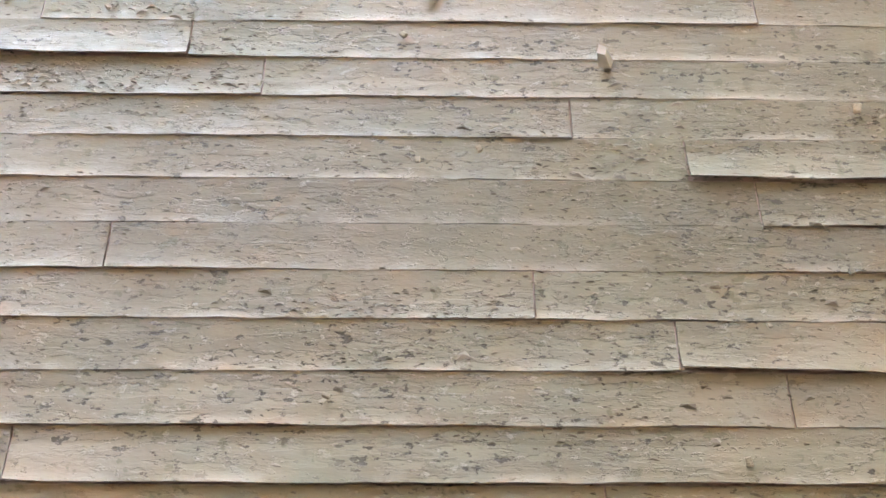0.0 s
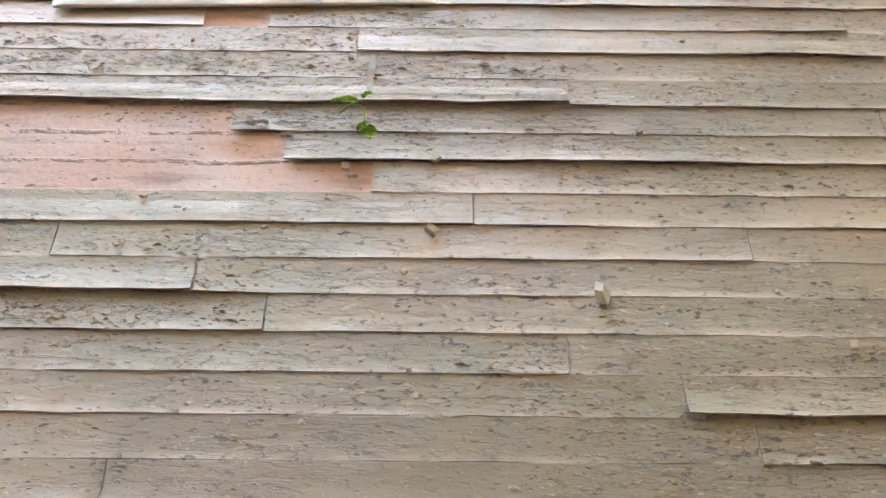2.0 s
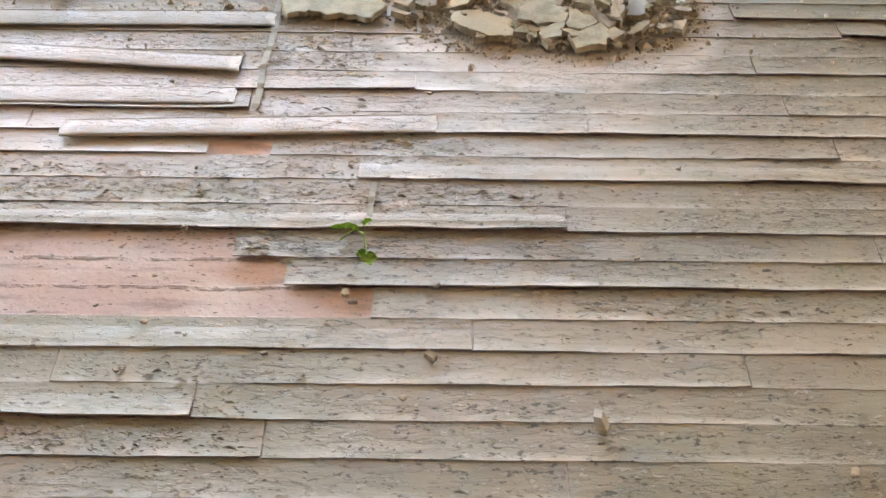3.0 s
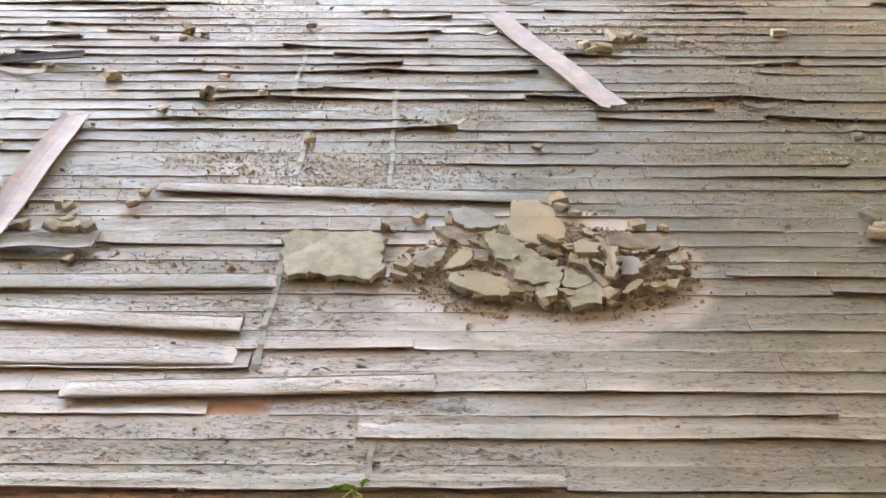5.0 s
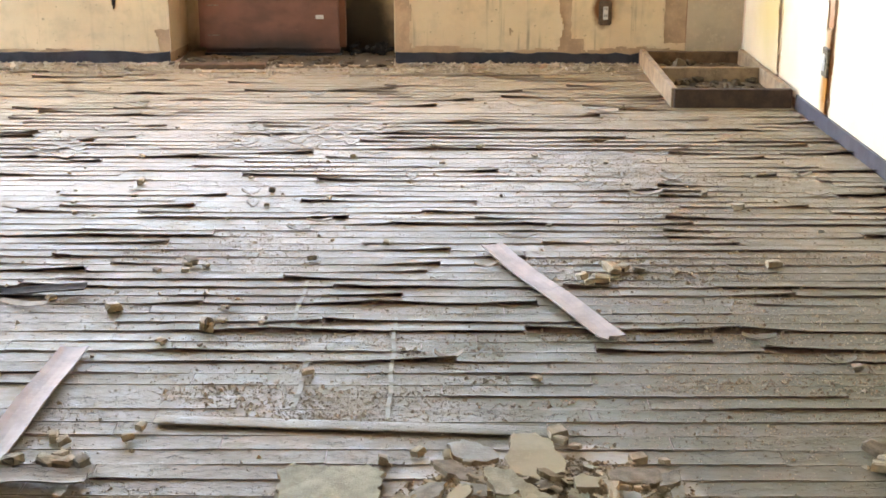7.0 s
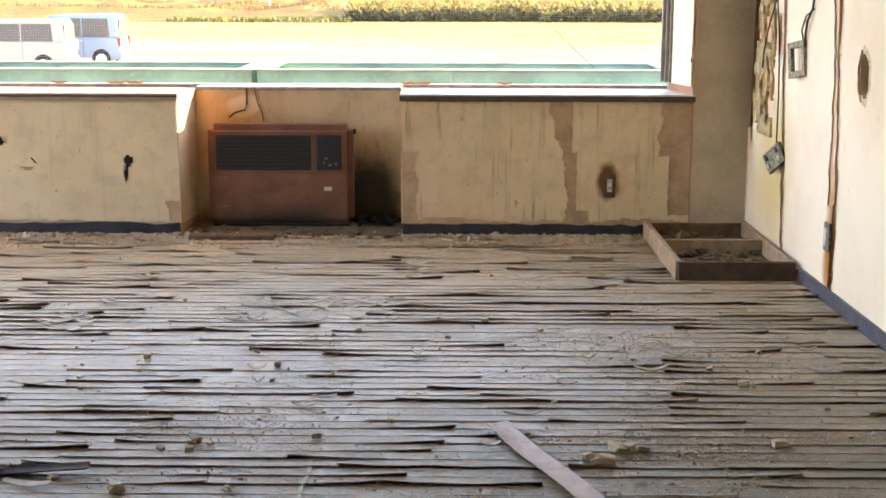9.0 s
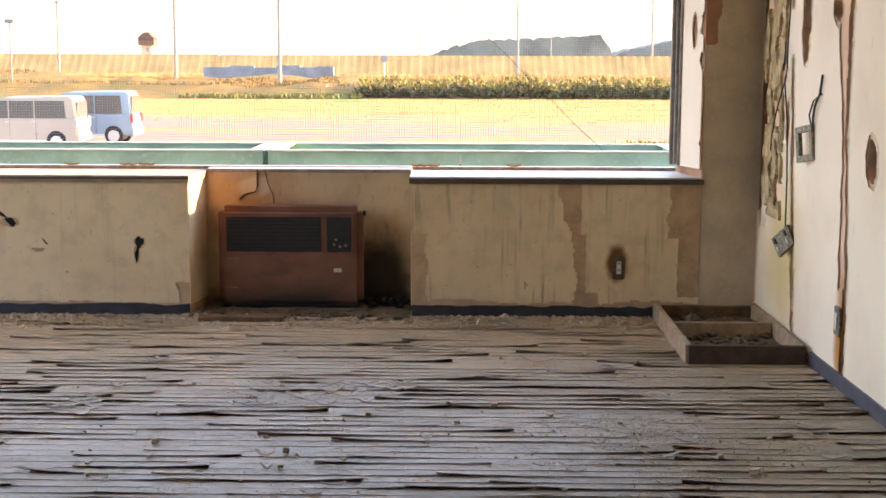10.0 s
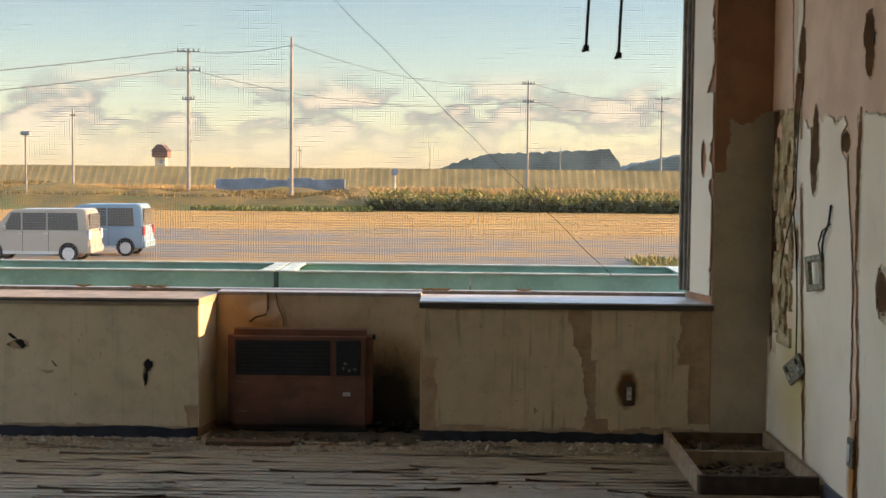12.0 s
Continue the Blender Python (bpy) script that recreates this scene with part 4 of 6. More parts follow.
for v in g.verts:
    if v.co.z > TOP + 0.008:
        v.co.x += -0.006 + 0.3 * (0.255 - v.co.x)
        v.co.y += 0.008
tagged(part("plaster_shard", g, LABELW, None), "small upright plaster shard on the floor strips", "rubble")


# loose strips turned over, showing their pink backs
def loose_strip(ends, width, label, steps=18, bend=0.012, seed=1, broken=False, mat=None):
    a, b = Vector((*ends[0], 0)), Vector((*ends[1], 0))
    d = (b - a).normalized()
    n = Vector((-d.y, d.x, 0))
    t = thing("loose_floor_strip", (a + b) / 2 + Vector((0, 0, TOP)), label, "floor strip", "loose strips")
    spans = ((0.0, 1.0),) if not broken else ((0.0, 0.52), (0.522, 1.0))
    for s0, s1 in spans:
        vs, fs = [], []
        for i in range(steps + 1):
            s = s0 + (s1 - s0) * i / steps
            z = TOP + 0.006 + bend * abs(2 * s - 1) ** 3 + 0.003 * math.sin(s * 9 + seed)
            for j in range(5):
                q = j / 4 - 0.5
                c = a.lerp(b, s) + n * width * q
                if broken and s1 == 1.0 and i == steps:
                    c += d * 0.012 * math.sin(j * 2.1)
                for k in (0.0, 0.0032):
                    vs.append((c.x, c.y, z + k + 0.006 * (2 * q) ** 2))
        m_ = lambda i, j, k: (i * 5 + j) * 2 + k
        for i in range(steps):
            for j in range(4):
                fs.append((m_(i, j, 1), m_(i + 1, j, 1), m_(i + 1, j + 1, 1), m_(i, j + 1, 1)))
                fs.append((m_(i, j, 0), m_(i, j + 1, 0), m_(i + 1, j + 1, 0), m_(i + 1, j, 0)))
            for j in (0, 4):
                fs.append((m_(i, j, 0), m_(i + 1, j, 0), m_(i + 1, j, 1), m_(i, j, 1)))
        for i in (0, steps):
            for j in range(4):
                fs.append((m_(i, j, 0), m_(i, j, 1), m_(i, j + 1, 1), m_(i, j + 1, 0)))
        raw("strip", vs, fs, mat or PINK, t, "", False)
    return t


loose_strip(((0.203, 3.662), (0.467, 2.97)), 0.066, "loose floor strip lying face down, pale pink back, broken across", seed=2, broken=True, bend=0.004)
loose_strip(((-0.793, 2.90), (-0.822, 2.25)), 0.066, "loose floor strip lying face down, pale pink back", seed=4, bend=0.003)

loose_strip(((-1.25, 3.272), (-0.866, 3.287)), 0.052, "dark rotten curled strip lying loose on the floor", seed=7, mat=plain("rotten_strip", (0.05, 0.043, 0.036), 0.9, scale=30, vary=0.5, bump=0.6, fine=0.004), bend=0.010)
loose_strip(((-0.86, 2.262), (-0.605, 2.262)), 0.056, "short loose floor strip end lying over others", seed=9, mat=STRIP, bend=0.004)

# clear tape stuck along the floor
for x0, y0, x1, y1, w in ((-0.246, 1.835, -0.236, 2.30, 0.017), (-0.250, 2.58, -0.246, 2.86, 0.018), (-0.305, 3.06, -0.297, 3.40, 0.015), (-0.049, 2.54, -0.053, 3.12, 0.015), (-0.045, 1.52, -0.043, 1.635, 0.014)):
    vs, fs = [], []
    n = int((y1 - y0) / 0.012)
    for i in range(n + 1):
        t = i / n
        y = y0 + (y1 - y0) * t
        ph = ((y - ROW0) / PITCHY) % 1
        x = x0 + (x1 - x0) * t + 0.002 * math.sin(y * 31)
        z = 0.0072 + 0.003 * (1 - ph) ** 2
        vs += [(x - w * 0.32, y, z), (x + w * 0.32, y, z), (x - w * 0.32, y, z - 0.0006), (x + w * 0.32, y, z - 0.0006)]
    for i in range(n):
        a = i * 4
        fs += [(a, a + 1, a + 5, a + 4), (a + 2, a + 6, a + 7, a + 3), (a, a + 4, a + 6, a + 2), (a + 1, a + 3, a + 7, a + 5)]
    tagged(raw("tape_strip", vs, fs, TAPE, None), "dusty yellowed clear tape stuck across floor strips", "tape", "tape strips")

# thin chips broken off the strips, curled and lying about
rnd = random.Random(31)
for i in range(76):
    if i < 16 or i > 63:
        cx, cy = rnd.uniform(-0.75, -0.1), rnd.uniform(4.85, 5.25)
    elif i < 26:
        cx, cy = rnd.uniform(-1.5, -1.1), rnd.uniform(4.7, 4.95)
    else:
        cx, cy = rnd.uniform(-1.4, 1.35), rnd.uniform(2.7, 6.2)
    l, w, a, up = rnd.uniform(0.02, 0.07), rnd.uniform(0.006, 0.014), rnd.gauss(0, 0.3 if i < 26 else 0.14), rnd.uniform(0.004, 0.016)
    vs, fs = [], []
    for k in range(6):
        q = k / 5 * 2 - 1
        for sd in (-1, 1):
            x, y = q * l, sd * w * (1 - 0.15 * q * q) * rnd.uniform(0.8, 1.1)
            z = 0.009 + up * q * q + (0.003 if sd > 0 else 0)
            px_, py_ = cx + x * math.cos(a) - y * math.sin(a), cy + x * math.sin(a) + y * math.cos(a)
            vs += [(px_, py_, z), (px_, py_, z + 0.0018)]
    for k in range(5):
        o = k * 4
        fs += [(o + 1, o + 5, o + 7, o + 3), (o, o + 2, o + 6, o + 4), (o, o + 4, o + 5, o + 1), (o + 2, o + 3, o + 7, o + 6)]
    fs += [(0, 1, 3, 2), (20, 22, 23, 21)]
    tagged(raw("strip_chip", vs, fs, CURL if i % 3 == 0 else STRIP, None), "curled chip broken off a floor strip, lying loose", "floor chip", "loose strip chips")

# strips that have arched up along their whole length, open at the near edge
def arched_strip(x0, x1, ya, yb, w, h0, h1, seed):
    """From x0 to x1, near edge from ya to yb, arch from h0 to h1 high."""
    n, k, th = 44, 9, 0.0018
    vs, fs = [], []
    for i in range(n + 1):
        t_ = i / n
        x = x0 + (x1 - x0) * t_
        h = (h0 + (h1 - h0) * t_) * (0.85 + 0.3 * float(vn(x * 7, 0, seed)))
        y = ya + (yb - ya) * t_ + 0.003 * (float(vn(x * 5, 1, seed)) - 0.5)
        for d in (0.0, th):
            for j in range(k):
                q = j / (k - 1)
                vs.append((x + (0.006 * (float(vn(q * 9, i, seed)) - 0.5) if i in (0, n) else 0), y + w * q, 0.0055 + h * math.sin(math.pi * (0.34 + 0.66 * q)) - d))
    for i in range(n):
        a, b = i * 2 * k, (i + 1) * 2 * k
        for j in range(k - 1):
            fs += [(a + j, b + j, b + j + 1, a + j + 1), (a + k + j, a + k + j + 1, b + k + j + 1, b + k + j)]
        for j in (0, k - 1):
            fs.append((a + j, a + k + j, b + k + j, b + j))
    for a in (0, n * 2 * k):
        fs += [(a + j, a + j + 1, a + k + j + 1, a + k + j) for j in range(k - 1)]
    tagged(raw("arched_strip", vs, fs, STRIP, None, "", True), "long dusty floor strip arched up along its edge", "floor strip", "arched strips")


arched_strip(-0.53, 0.283, 2.500, 2.452, 0.060, 0.009, 0.005, 1)
arched_strip(-1.30, -0.24, 2.085, 2.100, 0.064, 0.008, 0.005, 2)
arched_strip(-1.30, -0.283, 2.03, 1.942, 0.062, 0.006, 0.008, 3)
arched_strip(-0.54, 0.05, 1.742, 1.768, 0.058, 0.009, 0.004, 4)
arched_strip(-1.20, -0.28, 1.838, 1.848, 0.060, 0.007, 0.004, 5)

# a small green seedling between two strips
plant = thing("seedling", (-0.06, 1.455, 0.006), "small bright green seedling between floor strips", "plant")
part("stem", tube(bmesh.new(), [(-0.085, 1.490, 0.012), (-0.065, 1.492, 0.03), (-0.05, 1.475, 0.035), (-0.045, 1.445, 0.02)], 0.0012, 5), LEAF, plant)


def leaf(c, along, w, l, lift):
    bm = bmesh.new()
    d = Vector(along).normalized()
    s = Vector((-d.y, d.x, 0))
    rows = []
    for i in range(7):
        t = i / 6
        h = w * math.sin(math.pi * min(1, 0.08 + t * 0.95)) ** 0.7 * (1 + 0.25 * (i % 2))
        p = Vector(c) + d * l * t + Vector((0, 0, lift * math.sin(t * 2.6)))
        rows.append([bm.verts.new(p - s * h + Vector((0, 0, 0.004))), bm.verts.new(p), bm.verts.new(p + s * h + Vector((0, 0, 0.004)))])
    for a, b in zip(rows, rows[1:]):
        for k in (0, 1):
            bm.faces.new((a[k], a[k + 1], b[k + 1], b[k]))
    bmesh.ops.solidify(bm, geom=bm.faces[:], thickness=0.0006)
    return bm


part("leaf", leaf((-0.058, 1.490, 0.03), (-1, 0.0, 0), 0.006, 0.03, 0.004), LEAF, plant)
part("leaf", leaf((-0.078, 1.493, 0.028), (-1, -0.15, 0), 0.005, 0.02, 0.003), LEAF, plant)
part("leaf", leaf((-0.052, 1.495, 0.032), (0.5, 0.5, 0), 0.005, 0.016, 0.003), LEAF, plant)
part("leaf", leaf((-0.045, 1.447, 0.022), (0.3, -1, 0), 0.011, 0.025, -0.004), LEAF, plant)
part("leaf", leaf((-0.046, 1.450, 0.022), (-0.8, -0.6, 0), 0.007, 0.016, -0.002), LEAF, plant)


# ---------------------------------------------------------------- heater in the recess
def heater():
    t = thing("oil_heater", (-0.80, 6.8, 0), "old red-brown metal fan heater with dark louvred grille", "heater")
    yf = 6.775
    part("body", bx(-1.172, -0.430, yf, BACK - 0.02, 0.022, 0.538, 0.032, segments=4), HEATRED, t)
    part("base", bx(-1.15, -0.45, yf + 0.02, BACK - 0.03, 0.0, 0.026, 0.004), BLACK, t, "black base plinth")
    # raised rim round the front panel
    r = bmesh.new()
    for a in ((-1.145, -0.47, yf - 0.003, yf + 0.002, 0.492, 0.505), (-1.145, -0.47, yf - 0.003, yf + 0.002, 0.290, 0.302), (-1.145, -1.132, yf - 0.003, yf + 0.002, 0.302, 0.492), (-0.482, -0.47, yf - 0.003, yf + 0.002, 0.302, 0.492)):
        box(r, *a, bevel=0.002)
    part("front_rim", r, HEATRED, t)
    part("grille_recess", bx(-1.125, -0.642, yf - 0.004, yf + 0.004, 0.308, 0.486), HEATDARK, t, "dark grille opening")
    for i in range(9):
        z = 0.318 + i * 0.0195
        part("louvre", box(bmesh.new(), -1.122, -0.645, yf - 0.009, yf - 0.0035, z - 0.0035, z + 0.0035, 0.001, turn=Matrix.Translation((0, yf, z)) @ pose(0, 0, 0, -18) @ Matrix.Translation((0, -yf, -z))), HEATDARK, t)
    part("control_panel", bx(-0.612, -0.488, yf - 0.006, yf + 0.004, 0.308, 0.486, 0.003), HEATDARK, t, "dark control panel")
    for x, z in ((-0.575, 0.345), (-0.545, 0.335), (-0.515, 0.34), (-0.565, 0.37)):
        g = bmesh.new()
        bmesh.ops.create_cone(g, cap_ends=True, segments=12, radius1=0.008, radius2=0.006, depth=0.012, matrix=pose(x, yf - 0.011, z, 90))
        part("knob", g, RUSTMETAL, t)
    part("rating_label", bx(-0.578, -0.538, yf - 0.0015, yf + 0.003, 0.202, 0.222), LABELW, t, "small pale label")
    part("trim_bar", bx(-1.125, -1.065, yf - 0.003, yf + 0.003, 0.268, 0.272), RUSTMETAL, t)
    part("trim_bar", bx(-1.125, -1.065, yf - 0.003, yf + 0.003, 0.118, 0.122), RUSTMETAL, t)
    part("side_clip", bx(-0.43, -0.415, yf + 0.03, yf + 0.05, 0.49, 0.515, 0.002), BLACK, t)


heater()
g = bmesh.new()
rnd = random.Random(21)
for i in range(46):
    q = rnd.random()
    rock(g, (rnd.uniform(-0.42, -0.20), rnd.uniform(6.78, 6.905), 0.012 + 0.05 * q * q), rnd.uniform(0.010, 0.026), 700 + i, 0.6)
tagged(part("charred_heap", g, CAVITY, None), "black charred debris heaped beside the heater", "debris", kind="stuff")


def dirt_sheet(x0, x1, y0, y1, seed, label):
    xs, ys = np.linspace(x0, x1, 40), np.linspace(y0, y1, 16)
    vs = [(x, y, 0.004 + 0.02 * float(fbm(x * 9, y * 12, seed)) * min(1, 8 * (y - y0) + 0.3)) for x in xs for y in ys]
    fs = [(i * 16 + j, (i + 1) * 16 + j, (i + 1) * 16 + j + 1, i * 16 + j + 1) for i in range(39) for j in range(15)]
    tagged(raw("dirt_layer", vs, fs, SOIL, None, "", True), label, "dirt", kind="stuff")


dirt_sheet(-1.25, -0.18, 6.56, 6.925, 3, "dark dirt heaped in the heater recess")
dirt_sheet(1.064, 1.52, 5.63, 6.12, 4, "dry dirt inside the timber frame")
dirt_sheet(1.064, 1.52, 6.16, 6.6, 5, "dry dirt inside the timber frame")
g = bmesh.new()
rnd = random.Random(9)
for i in range(120):
    x = rnd.uniform(-1.29, -0.18)
    y = rnd.uniform(6.50, 6.76) if -1.18 < x < -0.42 else rnd.uniform(6.5, 6.9)
    rock(g, (x, y, 0.006), rnd.uniform(0.008, 0.028), i, 0.5)
tagged(part("recess_rubble", g, SOIL, None), "dark dirt and rubble round the heater", "rubble", kind="stuff")
for x0, x1, y0, y1, z in ((-1.22, -0.80, 6.46, 6.53, 0.028), (-1.05, -0.79, 6.36, 6.40, 0.012), (-0.75, -0.25, 6.50, 6.53, 0.016)):
    tagged(part("fallen_batten", bx(x0, x1, y0, y1, 0.004, z, 0.003), TIMBER if z > 0.02 else TIMBERPALE, None), "broken timber batten on the floor before the heater", "batten", "battens by the heater")
# cable stubs and a cracked conduit on the recess wall
part("cable", tube(bmesh.new(), [(-0.985, BACK - 0.006, 0.715), (-0.985, BACK - 0.006, 0.63), (-0.995, BACK - 0.007, 0.60), (-1.05, BACK - 0.006, 0.585), (-1.08, BACK - 0.006, 0.56)], 0.005, 6), TIMBER, wn_)
part("cable", tube(bmesh.new(), [(-0.945, BACK - 0.006, 0.715), (-0.93, BACK - 0.006, 0.64), (-0.905, BACK - 0.007, 0.585), (-0.90, BACK - 0.006, 0.54)], 0.003, 6), TIMBER, wn_)

# timber frame in the corner
ft = thing("timber_floor_frame", (1.30, 6.1, 0), "open rectangular timber frame full of dirt in the corner", "timber frame")
part("board", bx(1.045, 1.545, 5.60, 5.625, 0.0, 0.085, 0.003), plain("dark_front_timber", (0.08, 0.05, 0.037), 0.75, scale=18, vary=0.4), ft, "dark brown front board")
part("board", bx(1.035, 1.062, 5.626, 6.60, 0.0, 0.085, 0.003), TIMBERPALE, ft)
part("board", bx(1.522, 1.548, 5.626, 6.60, 0.0, 0.085, 0.003), TIMBERPALE, ft)
part("crossbar", bx(1.063, 1.521, 6.13, 6.155, 0.0, 0.08, 0.003), TIMBERPALE, ft)
part("board", bx(1.035, 1.545, 6.601, 6.625, 0.0, 0.07, 0.003), TIMBER, ft)
g = bmesh.new()
rnd = random.Random(12)
for i in range(150):
    rock(g, (rnd.uniform(1.08, 1.5), rnd.uniform(5.65, 6.58), 0.004 + rnd.uniform(0, 0.012)), rnd.uniform(0.008, 0.03), i, 0.6)
tagged(part("frame_dirt", g, SOIL, None), "dirt and rubble lying inside the timber frame", "dirt", kind="stuff")
tagged(part("dirt_clod", rock(bmesh.new(), (1.165, 6.22, 0.02), 0.045, 77, 1.1), SOIL, None), "large dark clod of dirt in the frame", "rubble")


# ---------------------------------------------------------------- fittings
def wall_socket():
    t = thing("wall_socket", (0.863, FRONT, 0.2), "rusty surface wall socket on the ledge front", "socket")
    part("cover_plate", bx(0.832, 0.896, FRONT - 0.016, FRONT - 0.001, 0.192, 0.314, 0.006, segments=2), plain("rusted_plate", (0.14, 0.085, 0.05), 0.6, scale=60, vary=0.5), t, "rust-brown cover plate")
    part("insert", bx(0.853, 0.877, FRONT - 0.019, FRONT - 0.0162, 0.222, 0.286, 0.002), LABELW, t, "pale socket insert")
    for z in (0.236, 0.268):
        for x in (0.859, 0.868):
            part("slot", bx(x, x + 0.003, FRONT - 0.0196, FRONT - 0.0192, z, z + 0.012), BLACK, t)


wall_socket()


def east_box(name, y, z, w, h, d, tilt, mat, off=0.0):
    """A shallow metal box on the east wall, turned in the wall's plane, as a bmesh."""
    bm = bmesh.new()
    box(bm, -d, 0, -w / 2, w / 2, -h / 2, h / 2, 0.002)
    return bm, pose(*east(y, z, 0.004 + off), tilt)


t = thing("wall_socket", east(5.235, 0.2), "rusted wall socket in a cracked seam", "socket")
bm, mm = east_box("plate", 5.245, 0.265, 0.07, 0.115, 0.012, 0, None)
bmesh.ops.transform(bm, matrix=mm, verts=bm.verts[:])
part("cover_plate", bm, RUSTMETAL, t)
bm, mm = east_box("insert", 5.245, 0.265, 0.03, 0.07, 0.004, 0, None, 0.0125)
bmesh.ops.transform(bm, matrix=mm, verts=bm.verts[:])
part("insert", bm, LABELW, t, "pale socket insert")

# switch box frame hanging from its cables
t = thing("switch_box", east(5.77, 0.87), "tarnished metal switch box frame hanging open on wires", "switch box")
for a in ((-0.062, 0.062, 0.042, 0.066), (-0.062, 0.062, -0.066, -0.042), (-0.062, -0.038, -0.042, 0.042), (0.038, 0.062, -0.042, 0.042)):
    bm = bmesh.new()
    box(bm, -0.02, 0, a[0] * 1.15, a[1] * 1.15, a[2] * 1.15, a[3] * 1.15, 0.002)
    bmesh.ops.transform(bm, matrix=pose(*east(5.77, 0.935, 0.012), -10, 0, 14), verts=bm.verts[:])
    part("frame_bar", bm, RUSTMETAL, t)
part("wire", tube(bmesh.new(), [east(5.60, 1.23, 0.01), east(5.62, 1.15, 0.012), east(5.66, 1.10, 0.02), east(5.70, 1.05, 0.014), east(5.70, 0.99, 0.012)], 0.005, 6), BLACK, t)
part("wire", tube(bmesh.new(), [east(5.60, 1.15, 0.01), east(5.68, 1.12, 0.02), east(5.73, 1.06, 0.022), east(5.72, 1.0, 0.012)], 0.004, 6), BLACK, t)
# hanging socket back on a long wire
t = thing("hanging_socket", east(6.03, 0.41), "metal socket back hanging upside down from a long wire", "socket")
bm = bmesh.new()
box(bm, -0.02, 0, -0.066, 0.066, -0.048, 0.048, 0.002)
bmesh.ops.transform(bm, matrix=pose(*east(6.03, 0.478, 0.02), -36, 0, 24), verts=bm.verts[:])
part("back_plate", bm, RUSTMETAL, t)
for sgn in (-1, 1):
    for q in (-1, 1):
        bm = bmesh.new()
        box(bm, -0.031, -0.0205, 0.012 * sgn - 0.006 + 0.028 * sgn, 0.012 * sgn + 0.006 + 0.028 * sgn, 0.02 * q - 0.012, 0.02 * q + 0.012, 0.002)
        bmesh.ops.transform(bm, matrix=pose(*east(6.03, 0.478, 0.02), -36, 0, 24), verts=bm.verts[:])
        part("terminal", bm, LEDGE_EDGE if q > 0 else LABELW, t)
part("wire", tube(bmesh.new(), [east(6.11, 1.9, -0.01), east(6.13, 1.6, 0.012), east(6.15, 1.34, 0.014), east(6.12, 1.25, 0.02), east(6.16, 1.2, 0.02), east(6.10, 1.0, 0.016), east(6.07, 0.75, 0.016), east(6.05, 0.54, 0.02)], 0.0035, 6), BLACK, t)
part("wire", tube(bmesh.new(), [east(6.13, 1.22, 0.02), east(6.25, 1.05, 0.03), east(6.36, 0.93, 0.02), east(6.40, 0.86, 0.012)], 0.003, 6), BLACK, t)
part("wire", tube(bmesh.new(), [east(6.20, 1.30, 0.012), east(6.17, 1.37, 0.02), east(6.13, 1.33, 0.03), east(6.16, 1.24, 0.025), east(6.2, 1.27, 0.02)], 0.003, 6), BLACK, t)

# two black straps hanging before the window
for x, z in ((0.640, 1.965), (0.805, 1.930)):
    t = thing("hanging_strap", (x, BACK - 0.10, z), "black rubber strap with hook hanging before the window", "strap", "straps at the window")
    part("strap", tube(bmesh.new(), [(x + 0.012, BACK - 0.10, CEILZ), (x + 0.012, BACK - 0.10, 2.25), (x + 0.004, BACK - 0.10, 2.08), (x, BACK - 0.10, z + 0.03)], 0.008, 6), BLACK, t)
    part("hook", bx(x - 0.015, x + 0.016, BACK - 0.108, BACK - 0.092, z, z + 0.032, 0.004), BLACK, t)
    part("hook_tip", bx(x - 0.022, x - 0.006, BACK - 0.108, BACK - 0.092, z - 0.006, z + 0.012, 0.003), BLACK, t)

# ---------------------------------------------------------------- outside
GZ = -1.78
m = Mat("open_ground", 0.95, spec=0.15)
yy, xx = m.axis(1), m.axis(0)
wob = m.math("MULTIPLY", m.math("SUBTRACT", m.noise(0.12, 4, stretch=(0.35, 1, 1)), 0.5), 26.0)
yw = m.math("ADD", yy, wob)
tar = m.mix(m.ramp(m.noise(1.5, 4), 0.35, 0.7), (0.20, 0.175, 0.14), (0.15, 0.135, 0.115))
leaves = m.mix(m.ramp(m.noise(5, 4), 0.4, 0.7), (0.34, 0.18, 0.05), (0.42, 0.26, 0.09))
tar = m.mix(m.ramp(m.noise(0.16, 4, stretch=(0.4, 1, 1), move=(5, 3, 0)), 0.52, 0.66, 0, 0.8), tar, leaves)
grass = m.mix(m.ramp(m.noise(1.2, 5), 0.35, 0.65), (0.42, 0.205, 0.05), (0.49, 0.285, 0.085))
grass = m.mix(m.ramp(m.noise(0.1, 3), 0.5, 0.7, 0, 0.7), grass, (0.28, 0.20, 0.06))
tar = m.mix(m.ramp(m.noise(1.3, 5, 0.65, stretch=(0.3, 1, 1), move=(2, 8, 0)), 0.50, 0.60, 0, 0.75), tar, leaves)
grass = m.mix(m.ramp(m.noise(0.7, 5, 0.65, stretch=(0.25, 1, 1), move=(6, 1, 0)), 0.46, 0.62, 0, 0.75), grass, (0.21, 0.115, 0.04))
grass = m.mix(m.ramp(m.noise(1.6, 5, 0.65, stretch=(0.35, 1, 1), move=(1, 9, 0)), 0.55, 0.66, 0, 0.7), grass, (0.46, 0.32, 0.13))
k = m.mix(m.ramp(yw, 63, 69), tar, grass)
k = m.mix(m.ramp(yw, 22, 14), k, (0.16, 0.145, 0.12))
